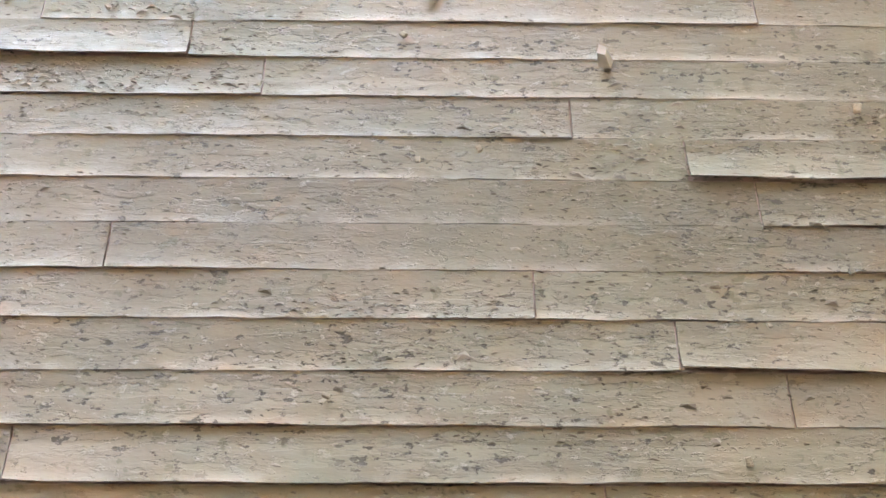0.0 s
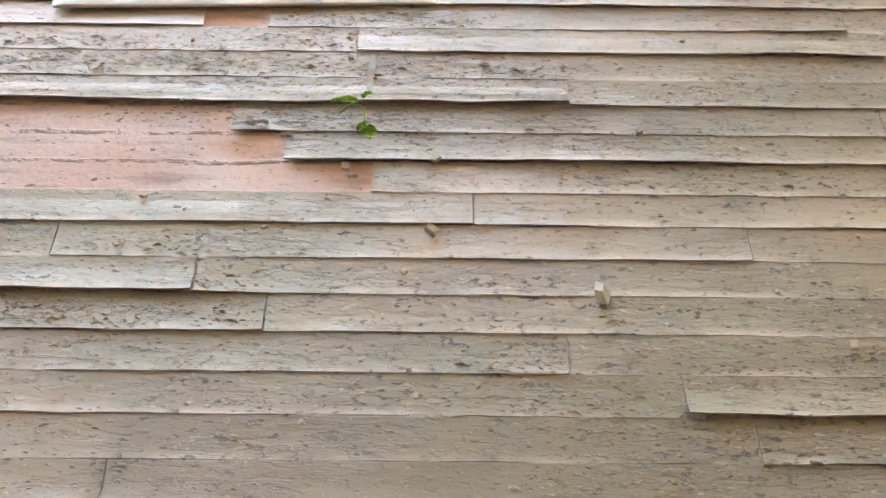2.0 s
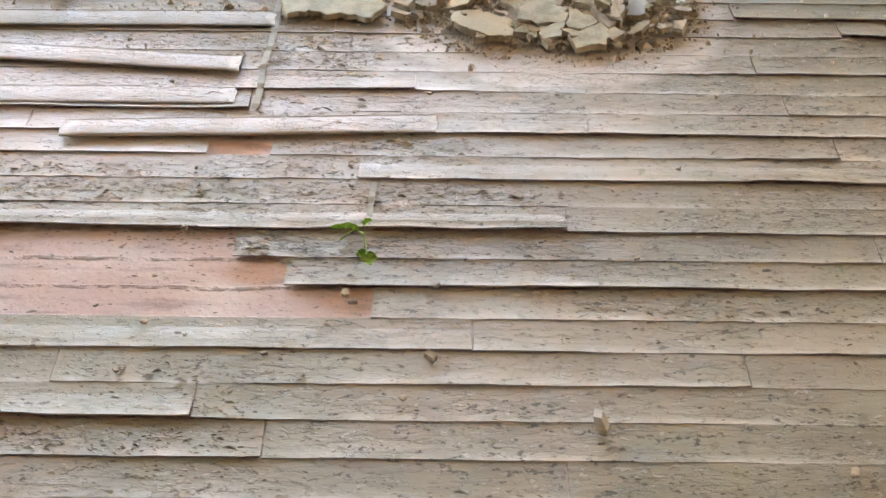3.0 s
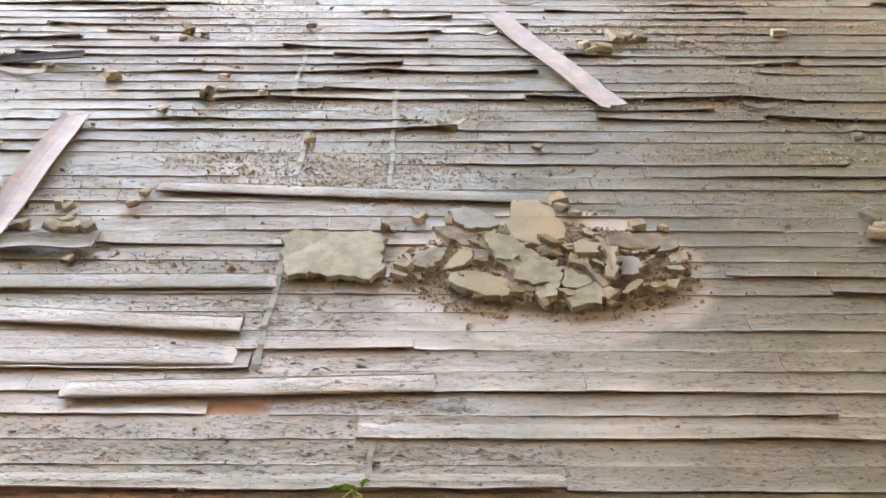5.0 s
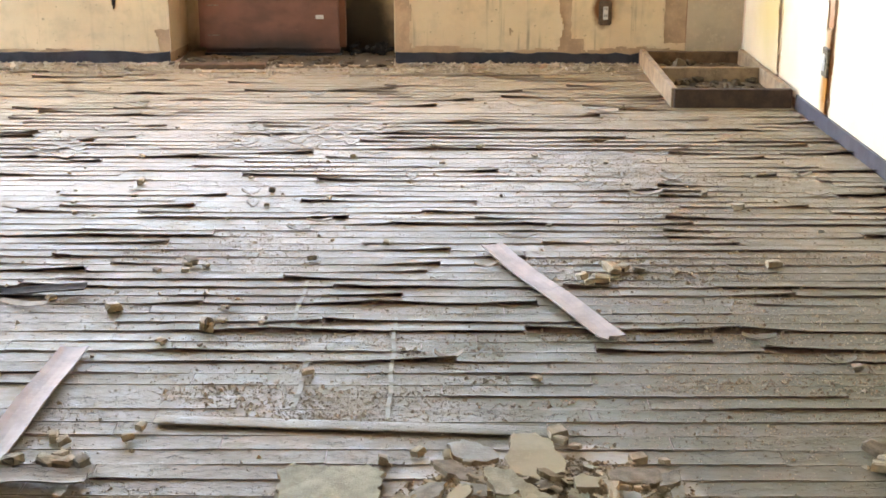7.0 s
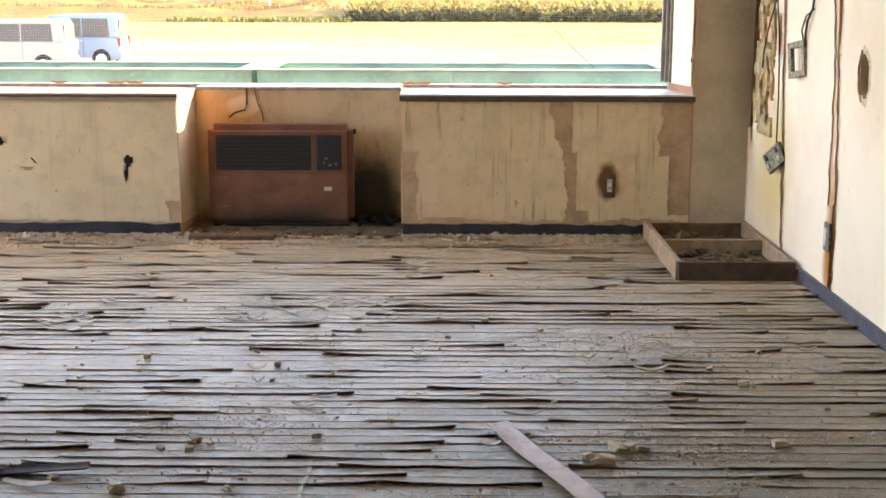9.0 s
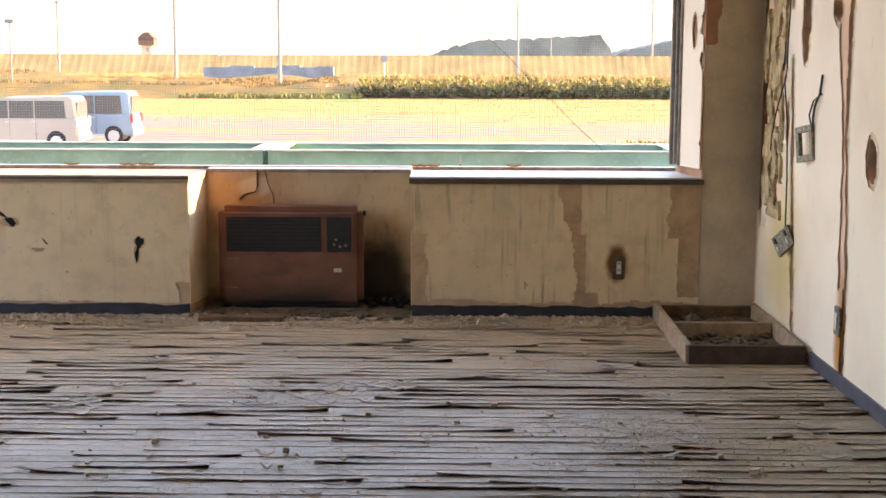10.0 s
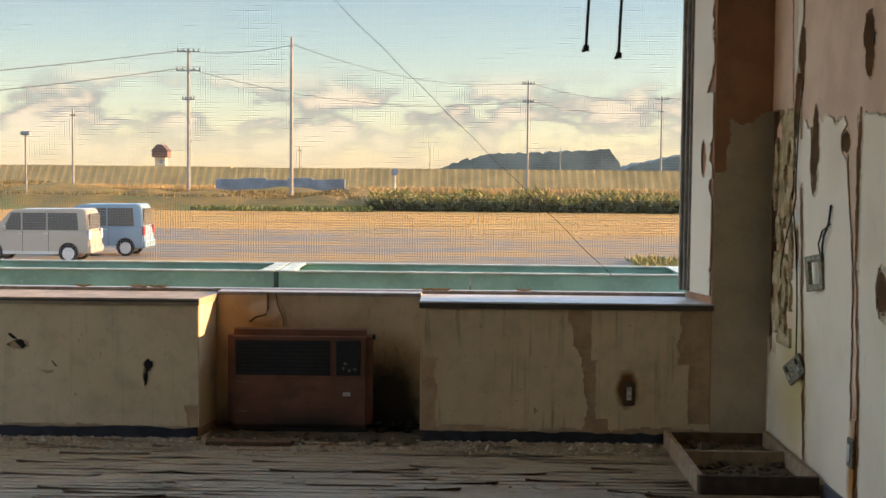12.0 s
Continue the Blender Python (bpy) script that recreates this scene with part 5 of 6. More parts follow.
k = m.mix(m.ramp(yw, 92, 104), k, m.mix(m.ramp(m.noise(0.5, 4), 0.35, 0.65), (0.20, 0.135, 0.045), (0.15, 0.125, 0.045)))
k = m.mix(m.ramp(yy, 150, 200), k, (0.50, 0.37, 0.19))
m.bump(m.noise(9, 5), 0.5, 0.03)
GROUND = m.colour(k)
ground = tagged(raw("ground", [(-3000, 7.1, GZ), (3000, 7.1, GZ), (3000, 3000, GZ), (-3000, 3000, GZ), (-3000, -3000, GZ), (3000, -3000, GZ)], [(0, 1, 2, 3), (4, 5, 1, 0)], GROUND, None), "gravel lot and dry autumn grass field", "ground", kind="structure")
STEM = plain("dry_grass", (0.44, 0.28, 0.11), 0.9, scale=0.6, vary=0.35)
SHRUB = plain("dark_shrub_leaves", (0.11, 0.105, 0.045), 0.8, scale=1.2, vary=0.5)
SHRUB2 = plain("yellow_shrub_leaves", (0.25, 0.21, 0.06), 0.8, scale=1.0, vary=0.4)
PLUME = plain("pale_grass_plumes", (0.47, 0.35, 0.20), 0.9, scale=1.0, vary=0.25)
# orange tint stands for sunlight, as the wall faces away from the sun
SEA = plain("sun_tinted_seawall", (0.50, 0.295, 0.11), 0.9, scale=0.4, vary=0.25)
DARKBLOCK = plain("blue_grey_block_wall", (0.24, 0.255, 0.275), 0.8, scale=0.5, vary=0.4)
POLE = plain("grey_concrete_pole", (0.27, 0.25, 0.22), 0.8, scale=2, vary=0.2)
WIRE = Mat("overhead_wire", 0.6).colour((0.05, 0.05, 0.055))
WOODS = plain("far_pine_woods", (0.17, 0.19, 0.17), 0.95, scale=0.05, vary=0.4)
ROCKM = plain("pale_boulder", (0.45, 0.43, 0.40), 0.9, scale=1, vary=0.3)

# planters outside the window
def planter(x0, x1, y0, y1, zt, label):
    t = thing("planter", ((x0 + x1) / 2, (y0 + y1) / 2, GZ), label, "planter", "green planters")
    xm = x0 + (x1 - x0) * 0.46
    part("front_wall", bx(x0, xm - 0.004, y0, y0 + 0.05, GZ, zt - 0.011), GREEN, t)
    part("front_wall", bx(xm + 0.004, x1, y0, y0 + 0.05, GZ, zt - 0.011), GREEN, t)
    part("back_wall", bx(x0, x1, y1 - 0.05, y1, GZ, zt - 0.011), GREEN, t)
    part("end_wall", bx(x0, x0 + 0.05, y0 + 0.05, y1 - 0.05, GZ, zt - 0.011), GREEN, t)
    part("end_wall", bx(x1 - 0.05, x1, y0 + 0.05, y1 - 0.05, GZ, zt - 0.011), GREEN, t)
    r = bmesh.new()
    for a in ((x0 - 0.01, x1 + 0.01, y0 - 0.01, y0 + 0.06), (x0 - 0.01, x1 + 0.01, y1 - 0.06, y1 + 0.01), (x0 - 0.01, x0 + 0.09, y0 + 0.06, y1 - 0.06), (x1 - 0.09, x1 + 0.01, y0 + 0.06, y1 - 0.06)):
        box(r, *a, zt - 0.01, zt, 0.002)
    part("rim", r, GREENLIT, t, "rim in a paler green that stands for sunlight")
    part("soil", bx(x0 + 0.05, x1 - 0.05, y0 + 0.05, y1 - 0.05, GZ, zt - 0.09), SOIL, t)
    return t


PY0, PY1, PZ = 8.6, 9.37, 0.70
planter(-1.17, 1.52, PY0, PY1, PZ, "long faded green planter trough with pale rim")
planter(-4.50, -1.205, PY0, PY1, PZ, "long faded green planter trough with pale rim")

# sea wall with ribs, open in one stretch
def ribbed(x0, x1, y, top, label):
    t = thing("sea_wall", ((x0 + x1) / 2, y, GZ), label, "sea wall", kind="structure")
    vs, fs = [], []
    n = int((x1 - x0) / 0.5)
    for i in range(n + 1):
        x = x0 + (x1 - x0) * i / n
        d = 0.0 if i % 2 else 0.16
        for z, back in ((GZ, 0.0), (top, 3.4)):
            vs += [(x - 0.13, y - d + back, z), (x + 0.13, y - d + back, z)]
    for i in range(n + 1):
        a = i * 4
        fs.append((a, a + 1, a + 3, a + 2))
        if i < n:
            fs.append((a + 1, a + 4, a + 6, a + 3))
    raw("face", vs, fs, SEA, t)
    part("cap", bx(x0, x1, y + 3.3, y + 4.9, top - 0.12, top + 0.02), SEA, t)
    return t


ribbed(-170, -29, 158, 1.32, "long ribbed sea wall tinted as if sunlit")
ribbed(-14, 150, 162, 1.30, "long ribbed sea wall tinted as if sunlit")
ribbed(-34, -10, 185, 1.25, "pale far stretch of sea wall")
for x0, x1, h in ((-28.6, -25.72, 1.75), (-25.7, -22.92, 1.9), (-22.9, -20.52, 1.7), (-20.5, -17.82, 1.95), (-17.8, -16.12, 1.75), (-16.1, -14.1, 1.85)):
    tagged(part("block_wall", bx(x0, x1, 150, 150.5, GZ, GZ + h, 0.03), DARKBLOCK, None), "low blue-grey concrete block wall", "wall", "block walls")

# low hills with woods, far off
def hill(x0, x1, y, h, seed, label):
    n = 160
    xs = np.linspace(x0, x1, n)
    t = (xs - x0) / (x1 - x0)
    top = GZ + h * np.clip(np.minimum(t * 3.2, (1 - t) * 14), 0, 1) ** 0.6 * (0.66 + 0.30 * t + 0.12 * (fbm(t * 7, t * 0, seed) - 0.5)) + (fbm(t * 60, t * 0, seed + 3, 3) - 0.5) * h * 0.17
    bm = bmesh.new()
    prism(bm, [(float(xs[0]), GZ)] + [(float(a), float(max(b, GZ + 0.5))) for a, b in zip(xs, top)] + [(float(xs[-1]), GZ)], "y", y, y + 60)
    tagged(part("wooded_hill", bm, WOODS, None), label, "hill", kind="structure")


hill(-26, 101, 900, 17.5, 5, "distant dark wooded headland")
hill(104, 340, 980, 24.0, 8, "distant dark wooded headland")

# utility poles
def pole(x, y, h, arms, r=0.16, label="grey concrete utility pole with crossarms"):
    t = thing("utility_pole", (x, y, GZ), label, "pole", "utility poles")
    part("shaft", tube(bmesh.new(), [(x, y, GZ), (x, y, GZ + h)], r, 10, r * 0.65), POLE, t)
    for z, w in arms:
        part("crossarm", bx(x - w, x + w, y - 0.06, y + 0.06, z - 0.06, z + 0.06), POLE, t)
        for s in ((-1, -0.5, 0.5, 1) if w > 0.5 else ()):
            part("insulator", bx(x + s * w * 0.92 - 0.07, x + s * w * 0.92 + 0.07, y - 0.07, y + 0.07, z + 0.06, z + 0.3, 0.02), POLE, t)
    return t


def px(p, d):
    """Across, for a bearing in thousandths, at a distance."""
    return 0.068 + p / 1000 * d


pole(px(-211.5, 130), 130, 14.5, ((GZ + 14.2, 1.1), (GZ + 12.4, 1.2), (GZ + 9.6, 0.6), (GZ + 5.6, 0.4)), 0.2)
pole(px(-134.5, 112), 112, 13.9, ((GZ + 13.2, 0.15),), 0.17)
pole(px(41.5, 150), 150, 13.0, ((GZ + 12.6, 0.7), (GZ + 10.6, 0.6)), 0.15)
pole(px(140.5, 180), 180, 13.0, ((GZ + 12.6, 0.9), (GZ + 11.0, 0.4)), 0.16)
pole(px(-298.5, 130), 130, 8.6, ((GZ + 8.0, 0.3),), 0.14)
pole(px(155, 260), 260, 10.0, ((GZ + 9.6, 0.4),), 0.14)
pole(px(66, 300), 300, 8.0, (), 0.14)
pole(px(-31, 300), 300, 8.0, (), 0.12)
pole(px(-128, 250), 250, 7.0, ((GZ + 6.3, 0.5),), 0.13)
t = thing("street_lamp", (px(-334, 100), 100, GZ), "thin lamp post with dark flat head", "street lamp")
part("post", tube(bmesh.new(), [(px(-334, 100), 100, GZ), (px(-334, 100), 100, GZ + 5.4)], 0.07, 8), POLE, t)
part("lamp_head", bx(px(-334, 100) - 0.35, px(-334, 100) + 0.35, 99.8, 100.2, GZ + 5.35, GZ + 5.65, 0.05), DARKBLOCK, t)


def cable(a, b, sag, r=0.022):
    pts = []
    for i in range(17):
        s = i / 16
        p = Vector(a).lerp(Vector(b), s)
        p.z -= sag * 4 * s * (1 - s)
        pts.append(p)
    tagged(part("overhead_cable", tube(bmesh.new(), pts, r, 4), WIRE, None), "thin dark overhead cable between poles", "cable", "overhead cables")


P1, P2, P3, P4 = (px(-211.5, 130), 130), (px(-134.5, 112), 112), (px(41.5, 150), 150), (px(140.5, 180), 180)
cable((-46.16, 101.2, 7.55), (*P1, 12.62), 0.2, 0.035)
cable((-46.2, 101.2, 5.93), (*P1, 10.94), 0.2, 0.035)
cable((*P1, 12.5), (*P2, 11.5), 0.4)
cable((*P2, 11.6), (*P3, 11.0), 1.4)
cable((*P1, 10.8), (*P3, 9.0), 1.8)
cable((*P3, 11.0), (*P4, 11.0), 0.9)
cable((*P3, 9.0), (*P4, 9.4), 0.9)
cable((*P4, 11.0), (70, 200, 11.5), 0.8)

# a small tower-like house beyond the sea wall
t = thing("lookout_house", (px(-232, 240), 240, GZ), "small cream lookout house with brown roof", "house")
hx = px(-232, 240)
part("wall", bx(hx - 0.95, hx + 0.95, 239, 241, GZ, 2.9), plain("cream_render", (0.55, 0.45, 0.3), 0.8, scale=1), t)
part("upper_storey", bx(hx - 1.4, hx + 1.4, 238.6, 241.4, 2.9, 4.0, 0.05), plain("brown_boarding", (0.15, 0.085, 0.06), 0.8, scale=1), t)
g = bmesh.new()
prism(g, [(hx - 1.6, 4.0), (hx + 1.6, 4.0), (hx + 0.8, 4.8), (hx + 0.5, 5.2), (hx - 0.4, 5.2), (hx - 0.9, 4.7)], "y", 238.4, 241.6)
part("roof", g, plain("brown_roof", (0.11, 0.07, 0.06), 0.8, scale=1), t)
part("window", bx(hx - 0.1, hx + 0.5, 238.9, 239.05, 1.8, 2.5), DARKBLOCK, t)


# tufts, shrubs and plumes as clumps of small blades
def blades(name, n, spread, height, width, mat, label, seed, lean=0.4):
    r = np.random.RandomState(seed)
    vs, fs = [], []
    for i in range(n):
        x, y, z = spread(r)
        h, w = height * r.uniform(0.5, 1.2), width * r.uniform(0.6, 1.3)
        q = r.uniform(0, 6.28)
        a, b = r.uniform(-lean, lean) * h, r.uniform(-lean, lean) * h
        o = len(vs)
        c, s = math.cos(q), math.sin(q)
        vs += [(x - w * c, y - w * s, z), (x + w * c, y + w * s, z), (x + a + w * c * 0.5, y + b + w * s * 0.5, z + h * 0.7), (x + a * 1.4, y + b, z + h)]
        fs += [(o, o + 1, o + 2), (o, o + 2, o + 3)]
    return tagged(raw(name, vs, fs, mat, None), label, "vegetation", kind="stuff")


def near_edge(x):
    return 88 + 8 * math.sin(x * 0.11) + 3 * math.sin(x * 0.37)


def mound(x, y):
    """Height of the grassy bank over the lot."""
    e = min(1.0, max(0.0, (y - 95) / 9)) * min(1.0, max(0.0, (138 - y) / 14)) * min(1.0, max(0.0, (-5 - x) / 6))
    return e * (0.35 + 2.4 * float(fbm(x * 0.13, y * 0.06, 92, 3)) ** 1.5)


gx, gy = np.linspace(-75, -4, 150), np.linspace(94, 140, 34)
m = Mat("bank_turf", 0.95, spec=0.1)
k = m.mix(m.ramp(m.noise(0.5, 5), 0.35, 0.65), (0.22, 0.14, 0.045), (0.13, 0.105, 0.04))
k = m.mix(m.ramp(m.noise(4, 5), 0.45, 0.7, 0, 0.6), k, (0.29, 0.19, 0.07))
k = m.mix(m.ramp(m.noise(0.25, 4, move=(4, 7, 0)), 0.55, 0.7, 0, 0.7), k, (0.13, 0.145, 0.045))
m.bump(m.noise(3, 5), 0.9, 0.15)
tagged(raw("grass_mound", [(x, y, GZ - 0.02 + mound(x, y)) for x in gx for y in gy], [(i * 34 + j, (i + 1) * 34 + j, (i + 1) * 34 + j + 1, i * 34 + j + 1) for i in range(149) for j in range(33)], m.colour(k), None, "", True),
       "uneven olive and brown grassy bank", "bank", kind="stuff")
# blades added before the sea wall to give it bright sunlit strokes
blades("reed_bank", 22000, lambda r: ((lambda x: (x, r.uniform(150, 157), GZ))(r.uniform(-62, -29.5) if r.rand() < 0.42 else r.uniform(-13.5, 36))), 1.0, 0.045, plain("golden_blades", (0.42, 0.27, 0.11), 0.9, scale=0.4, vary=0.25), "golden blades added for sunlit strokes before the sea wall", 20, 0.06)
blades("dry_grass", 13000, lambda r: ((lambda x, y: (x, y, GZ - 0.02))(r.uniform(-48, 34), 60 + 42 * r.rand() ** 0.8)), 0.09, 0.035, STEM, "golden dry grass", 21)
blades("grass_bank", 12000, lambda r: ((lambda x: (x, r.uniform(98, 122), GZ + mound(x, 110)))(r.uniform(-60, -8))), 0.26, 0.035, plain("olive_dry_grass", (0.17, 0.12, 0.045), 0.9, scale=0.5, vary=0.5), "olive and brown grass bank", 22)
blades("plume_grass", 5000, lambda r: ((lambda x: (x, r.uniform(102, 118), GZ + r.uniform(0, 0.8)))(r.uniform(-11.5, -5) if r.rand() < 0.5 else r.uniform(2, 24))), 0.42, 0.032, PLUME, "pale plume grass heads", 23, 0.25)


def clump_spread(r):
    x = r.uniform(-7.5, 22)
    c = 0.1 + 1.25 * float(fbm(x * 0.4, 0, 91))
    return (x, r.uniform(97, 106), GZ + c * r.rand())


blades("hedge_leaves", 14000, clump_spread, 0.32, 0.12, SHRUB, "dark tangled shrubs along the lot", 24, 0.9)
blades("hedge_tops", 3600, lambda r: (lambda p: (p[0], p[1], p[2] + 0.5))(clump_spread(r)), 0.35, 0.10, SHRUB2, "yellow-green shrub tops", 25, 0.9)
blades("green_verge", 2500, lambda r: (r.uniform(-20, -7), r.uniform(95, 101), GZ), 0.35, 0.10, plain("green_grass", (0.15, 0.165, 0.05), 0.9, scale=0.8, vary=0.4), "green grass verge", 26)
blades("yellow_verge", 1500, lambda r: (r.uniform(5.5, 11), r.uniform(42, 47), GZ), 0.22, 0.05, SHRUB2, "yellow-green weeds on the lot", 27)
for i, (b, d, r_) in enumerate(((-37, 106, 0.55), (-25, 107, 0.4), (128, 108, 0.6), (90, 107, 0.4), (142, 107, 0.45), (-44, 106, 0.35))):
    tagged(part("boulder", rock(bmesh.new(), (px(b, d), d - 6, GZ), r_, 300 + i, 0.9), ROCKM, None), "pale boulder among shrubs", "boulder", "boulders")
t = thing("road_sign", (px(-57, 120), 120, GZ), "small round sign on a thin post", "road sign")
part("post", tube(bmesh.new(), [(px(-57, 120), 120, GZ), (px(-57, 120), 120, GZ + 3.0)], 0.06, 6), LABELW, t)
g = bmesh.new()
bmesh.ops.create_cone(g, cap_ends=True, segments=16, radius1=0.32, radius2=0.32, depth=0.05, matrix=pose(px(-57, 120), 119.9, GZ + 2.8, 90))
part("disc", g, DARKBLOCK, t)


# ---------------------------------------------------------------- parked cars, seen from the side, noses to the west
def car(x_rear, y, paint, label, length, height, glass, lamp):
    t = thing("car", (x_rear - length / 2, y, GZ), label, "car", "parked cars")
    L, H, w = length, height, 0.74
    X = lambda s: x_rear - L * (1 - s)
    side = [(X(0.0), 0.36), (X(0.005), 0.72), (X(0.03), 0.90), (X(0.19), 1.04), (X(0.985), 1.04), (X(0.998), 0.8), (X(1.0), 0.5), (X(0.985), 0.28), (X(0.02), 0.26)]
    b = prism(bmesh.new(), [(a, GZ + z) for a, z in side], "y", y - w, y + w)
    bmesh.ops.bevel(b, geom=b.edges[:], offset=0.05, segments=2, affect="EDGES", clamp_overlap=True)
    body = part("body", b, paint, t)
    cab = [(X(0.16), 1.02), (X(0.30), H - 0.10), (X(0.36), H - 0.03), (X(0.93), H), (X(0.965), H - 0.05), (X(0.99), 1.02)]
    b = prism(bmesh.new(), [(a, GZ + z) for a, z in cab], "y", y - w + 0.05, y + w - 0.05)
    bmesh.ops.bevel(b, geom=b.edges[:], offset=0.04, segments=2, affect="EDGES", clamp_overlap=True)
    part("cabin", b, paint, t)
    for s0, s1, lean0 in ((0.245, 0.40, 0.075), (0.415, 0.62, 0.0), (0.635, 0.90, 0.0)):
        lo, hi = GZ + 1.055, GZ + H - 0.14
        b = prism(bmesh.new(), [(X(s0), lo), (X(s1), lo), (X(s1 - (0.015 if s1 > 0.8 else 0)), hi), (X(s0 + lean0), hi)], "y", y - w + 0.035, y - w + 0.049)
        part("side_window", b, glass, t)
    b = prism(bmesh.new(), [(y - w + 0.14, GZ + 1.08), (y + w - 0.14, GZ + 1.08), (y + w - 0.2, GZ + H - 0.16), (y - w + 0.2, GZ + H - 0.16)], "x", X(0.982), X(0.99) + 0.012)
    part("rear_window", b, glass, t)
    for s in (0.16, 0.815):
        for yy_ in (y - w + 0.02, y + w - 0.2):
            g = bmesh.new()
            bmesh.ops.create_cone(g, cap_ends=True, segments=24, radius1=0.29, radius2=0.29, depth=0.18, matrix=pose(X(s), yy_ + 0.06, GZ + 0.29, 90))
            wheel = part("wheel", g, BLACK, t)
            g = bmesh.new()
            bmesh.ops.create_cone(g, cap_ends=True, segments=20, radius1=0.205, radius2=0.195, depth=0.03, matrix=pose(X(s), yy_ - 0.035, GZ + 0.29, 90))
            part("rim", g, LABELW, wheel)
            g = bmesh.new()
            bmesh.ops.create_cone(g, cap_ends=True, segments=24, radius1=0.318, radius2=0.318, depth=0.02, matrix=pose(X(s), y - w - 0.003, GZ + 0.33, 90))
            if yy_ < y:
                part("wheel_arch", g, BLACK, t)
            else:
                g.free()
    for s in (0.40, 0.625):
        part("door_handle", bx(X(s) - 0.09, X(s) + 0.05, y - w - 0.02, y - w - 0.001, GZ + 0.92, GZ + 0.95), LABELW, t)
        part("door_gap", bx(X(s) + 0.06, X(s) + 0.072, y - w - 0.003, y - w, GZ + 0.35, GZ + 1.02), BLACK, t)
    part("wing_mirror", bx(X(0.245), X(0.275), y - w - 0.13, y - w + 0.04, GZ + 1.04, GZ + 1.17, 0.02), paint, t)
    part("bumper", bx(X(0.97), X(1.0) + 0.06, y - w + 0.02, y + w - 0.02, GZ + 0.30, GZ + 0.55, 0.03), paint, t)
    for yy_ in (y - w + 0.06, y + w - 0.06):
        part("tail_light", bx(X(0.985), X(1.0) + 0.02, yy_ - 0.08, yy_ + 0.08, GZ + 0.74, GZ + 1.06, 0.02), lamp, t, "tail light")
    part("sill_strip", bx(X(0.24), X(0.74), y - w - 0.01, y - w - 0.001, GZ + 0.27, GZ + 0.36), LABELW, t)
    return t


TAIL = plain("red_lamp_glass", (0.45, 0.02, 0.015), 0.2, spec=0.6, vary=0.1)
CARGLASS = plain("dark_car_glass", (0.10, 0.10, 0.09), 0.12, spec=0.7, vary=0.2, bump=0)
car(px(-281.5, 43.7), 43.7, plain("silver_car_paint", (0.42, 0.37, 0.31), 0.32, metal=0.35, vary=0.05, scale=1, spec=0.5, bump=0), "silver compact wagon parked on the gravel lot", 3.75, 1.74, CARGLASS, LABELW)
car(px(-241.5, 47), 47, plain("blue_car_paint", (0.22, 0.33, 0.41), 0.3, metal=0.3, vary=0.05, scale=1, spec=0.5, bump=0), "light blue compact wagon parked beside another car", 3.5, 1.82, CARGLASS, TAIL)

# ---------------------------------------------------------------- floor strips, row by row
SEAMS = {-9: -0.36, -8: 0.404, -7: 0.298, -6: 0.154, -5: -0.301, -4: 0.409, -3: 0.336, -2: 0.208, -1: -0.153, 0: -0.246, 1: 0.45, 2: 0.10,
         3: -0.035, 4: -0.157, 5: -0.235, 6: 0.239, 7: 0.081, 8: -0.069, 9: -0.208, 10: 0.29, 11: 0.62, 12: 0.013, 13: -0.284, 14: 0.025,
         16: 0.583, 18: -0.605, 21: 0.281, 22: 0.373, 23: 0.505, 24: 0.943, 26: 0.145, 27: 0.98, 28: 0.014, 31: -0.235, 34: 0.985, 35: 0.786, 36: -0.367, 37: 0.02, 39: -1.043, 40: 0.662, 41: 0.356,
         42: -0.618, 44: 0.829, 45: -0.827, 46: -0.003, 47: 1.232, 52: 0.502, 53: 0.214}
# stretches where strips are gone, by row
GONE = {3: (-2.6, -0.035), 4: (-2.6, -0.157), 5: (-2.6, -0.235), 9: (-0.305, -0.208)}
# strongly lifted near edges, by row: from, to, height
LIFT = {6: [(-1.2, 0.24, 0.015)], 2: [(-1.5, 0.10, 0.0074)], -8: [(-0.6, 0.40, 0.0062)], -3: [(0.336, 1.0, 0.0068)], 10: [(-0.535, 0.29, 0.007)],
        8: [(-0.069, 0.9, 0.010)], 0: [(-0.8, -0.246, 0.0062)], 11: [(-1.3, -0.55, 0.0099)],
        12: [(-1.2, 0.013, 0.0062)], -9: [(-0.6, 0.2, 0.0074)], 4: [(-0.157, 0.05, 0.0074)], 5: [(-0.235, 0.05, 0.0062)],
        26: [(0.14, 1.05, 0.010)], 23: [(0.37, 1.0, 0.010)], 27: [(0.1, 0.98, 0.009)], 31: [(-0.235, 0.1, 0.010)], 34: [(0.7, 1.5, 0.012)], 35: [(0.78, 1.2, 0.012), (-0.4, 0.02, 0.012)],
        36: [(-0.8, -0.36, 0.018)], 40: [(0.66, 1.3, 0.014)], 41: [(-0.3, 0.36, 0.011)], 42: [(-1.3, -0.61, 0.020)], 44: [(0.82, 1.7, 0.016), (-0.15, 0.4, 0.012)], 45: [(-0.83, -0.1, 0.012)],
        46: [(-0.44, 0.39, 0.018)], 52: [(-0.3, 0.51, 0.016)], 53: [(-0.54, 0.22, 0.014)], 39: [(-1.6, -1.04, 0.016)]}
rs = random.Random(3)


QS = (0.0, 0.06, 0.14, 0.25, 0.42, 0.68, 1.0)


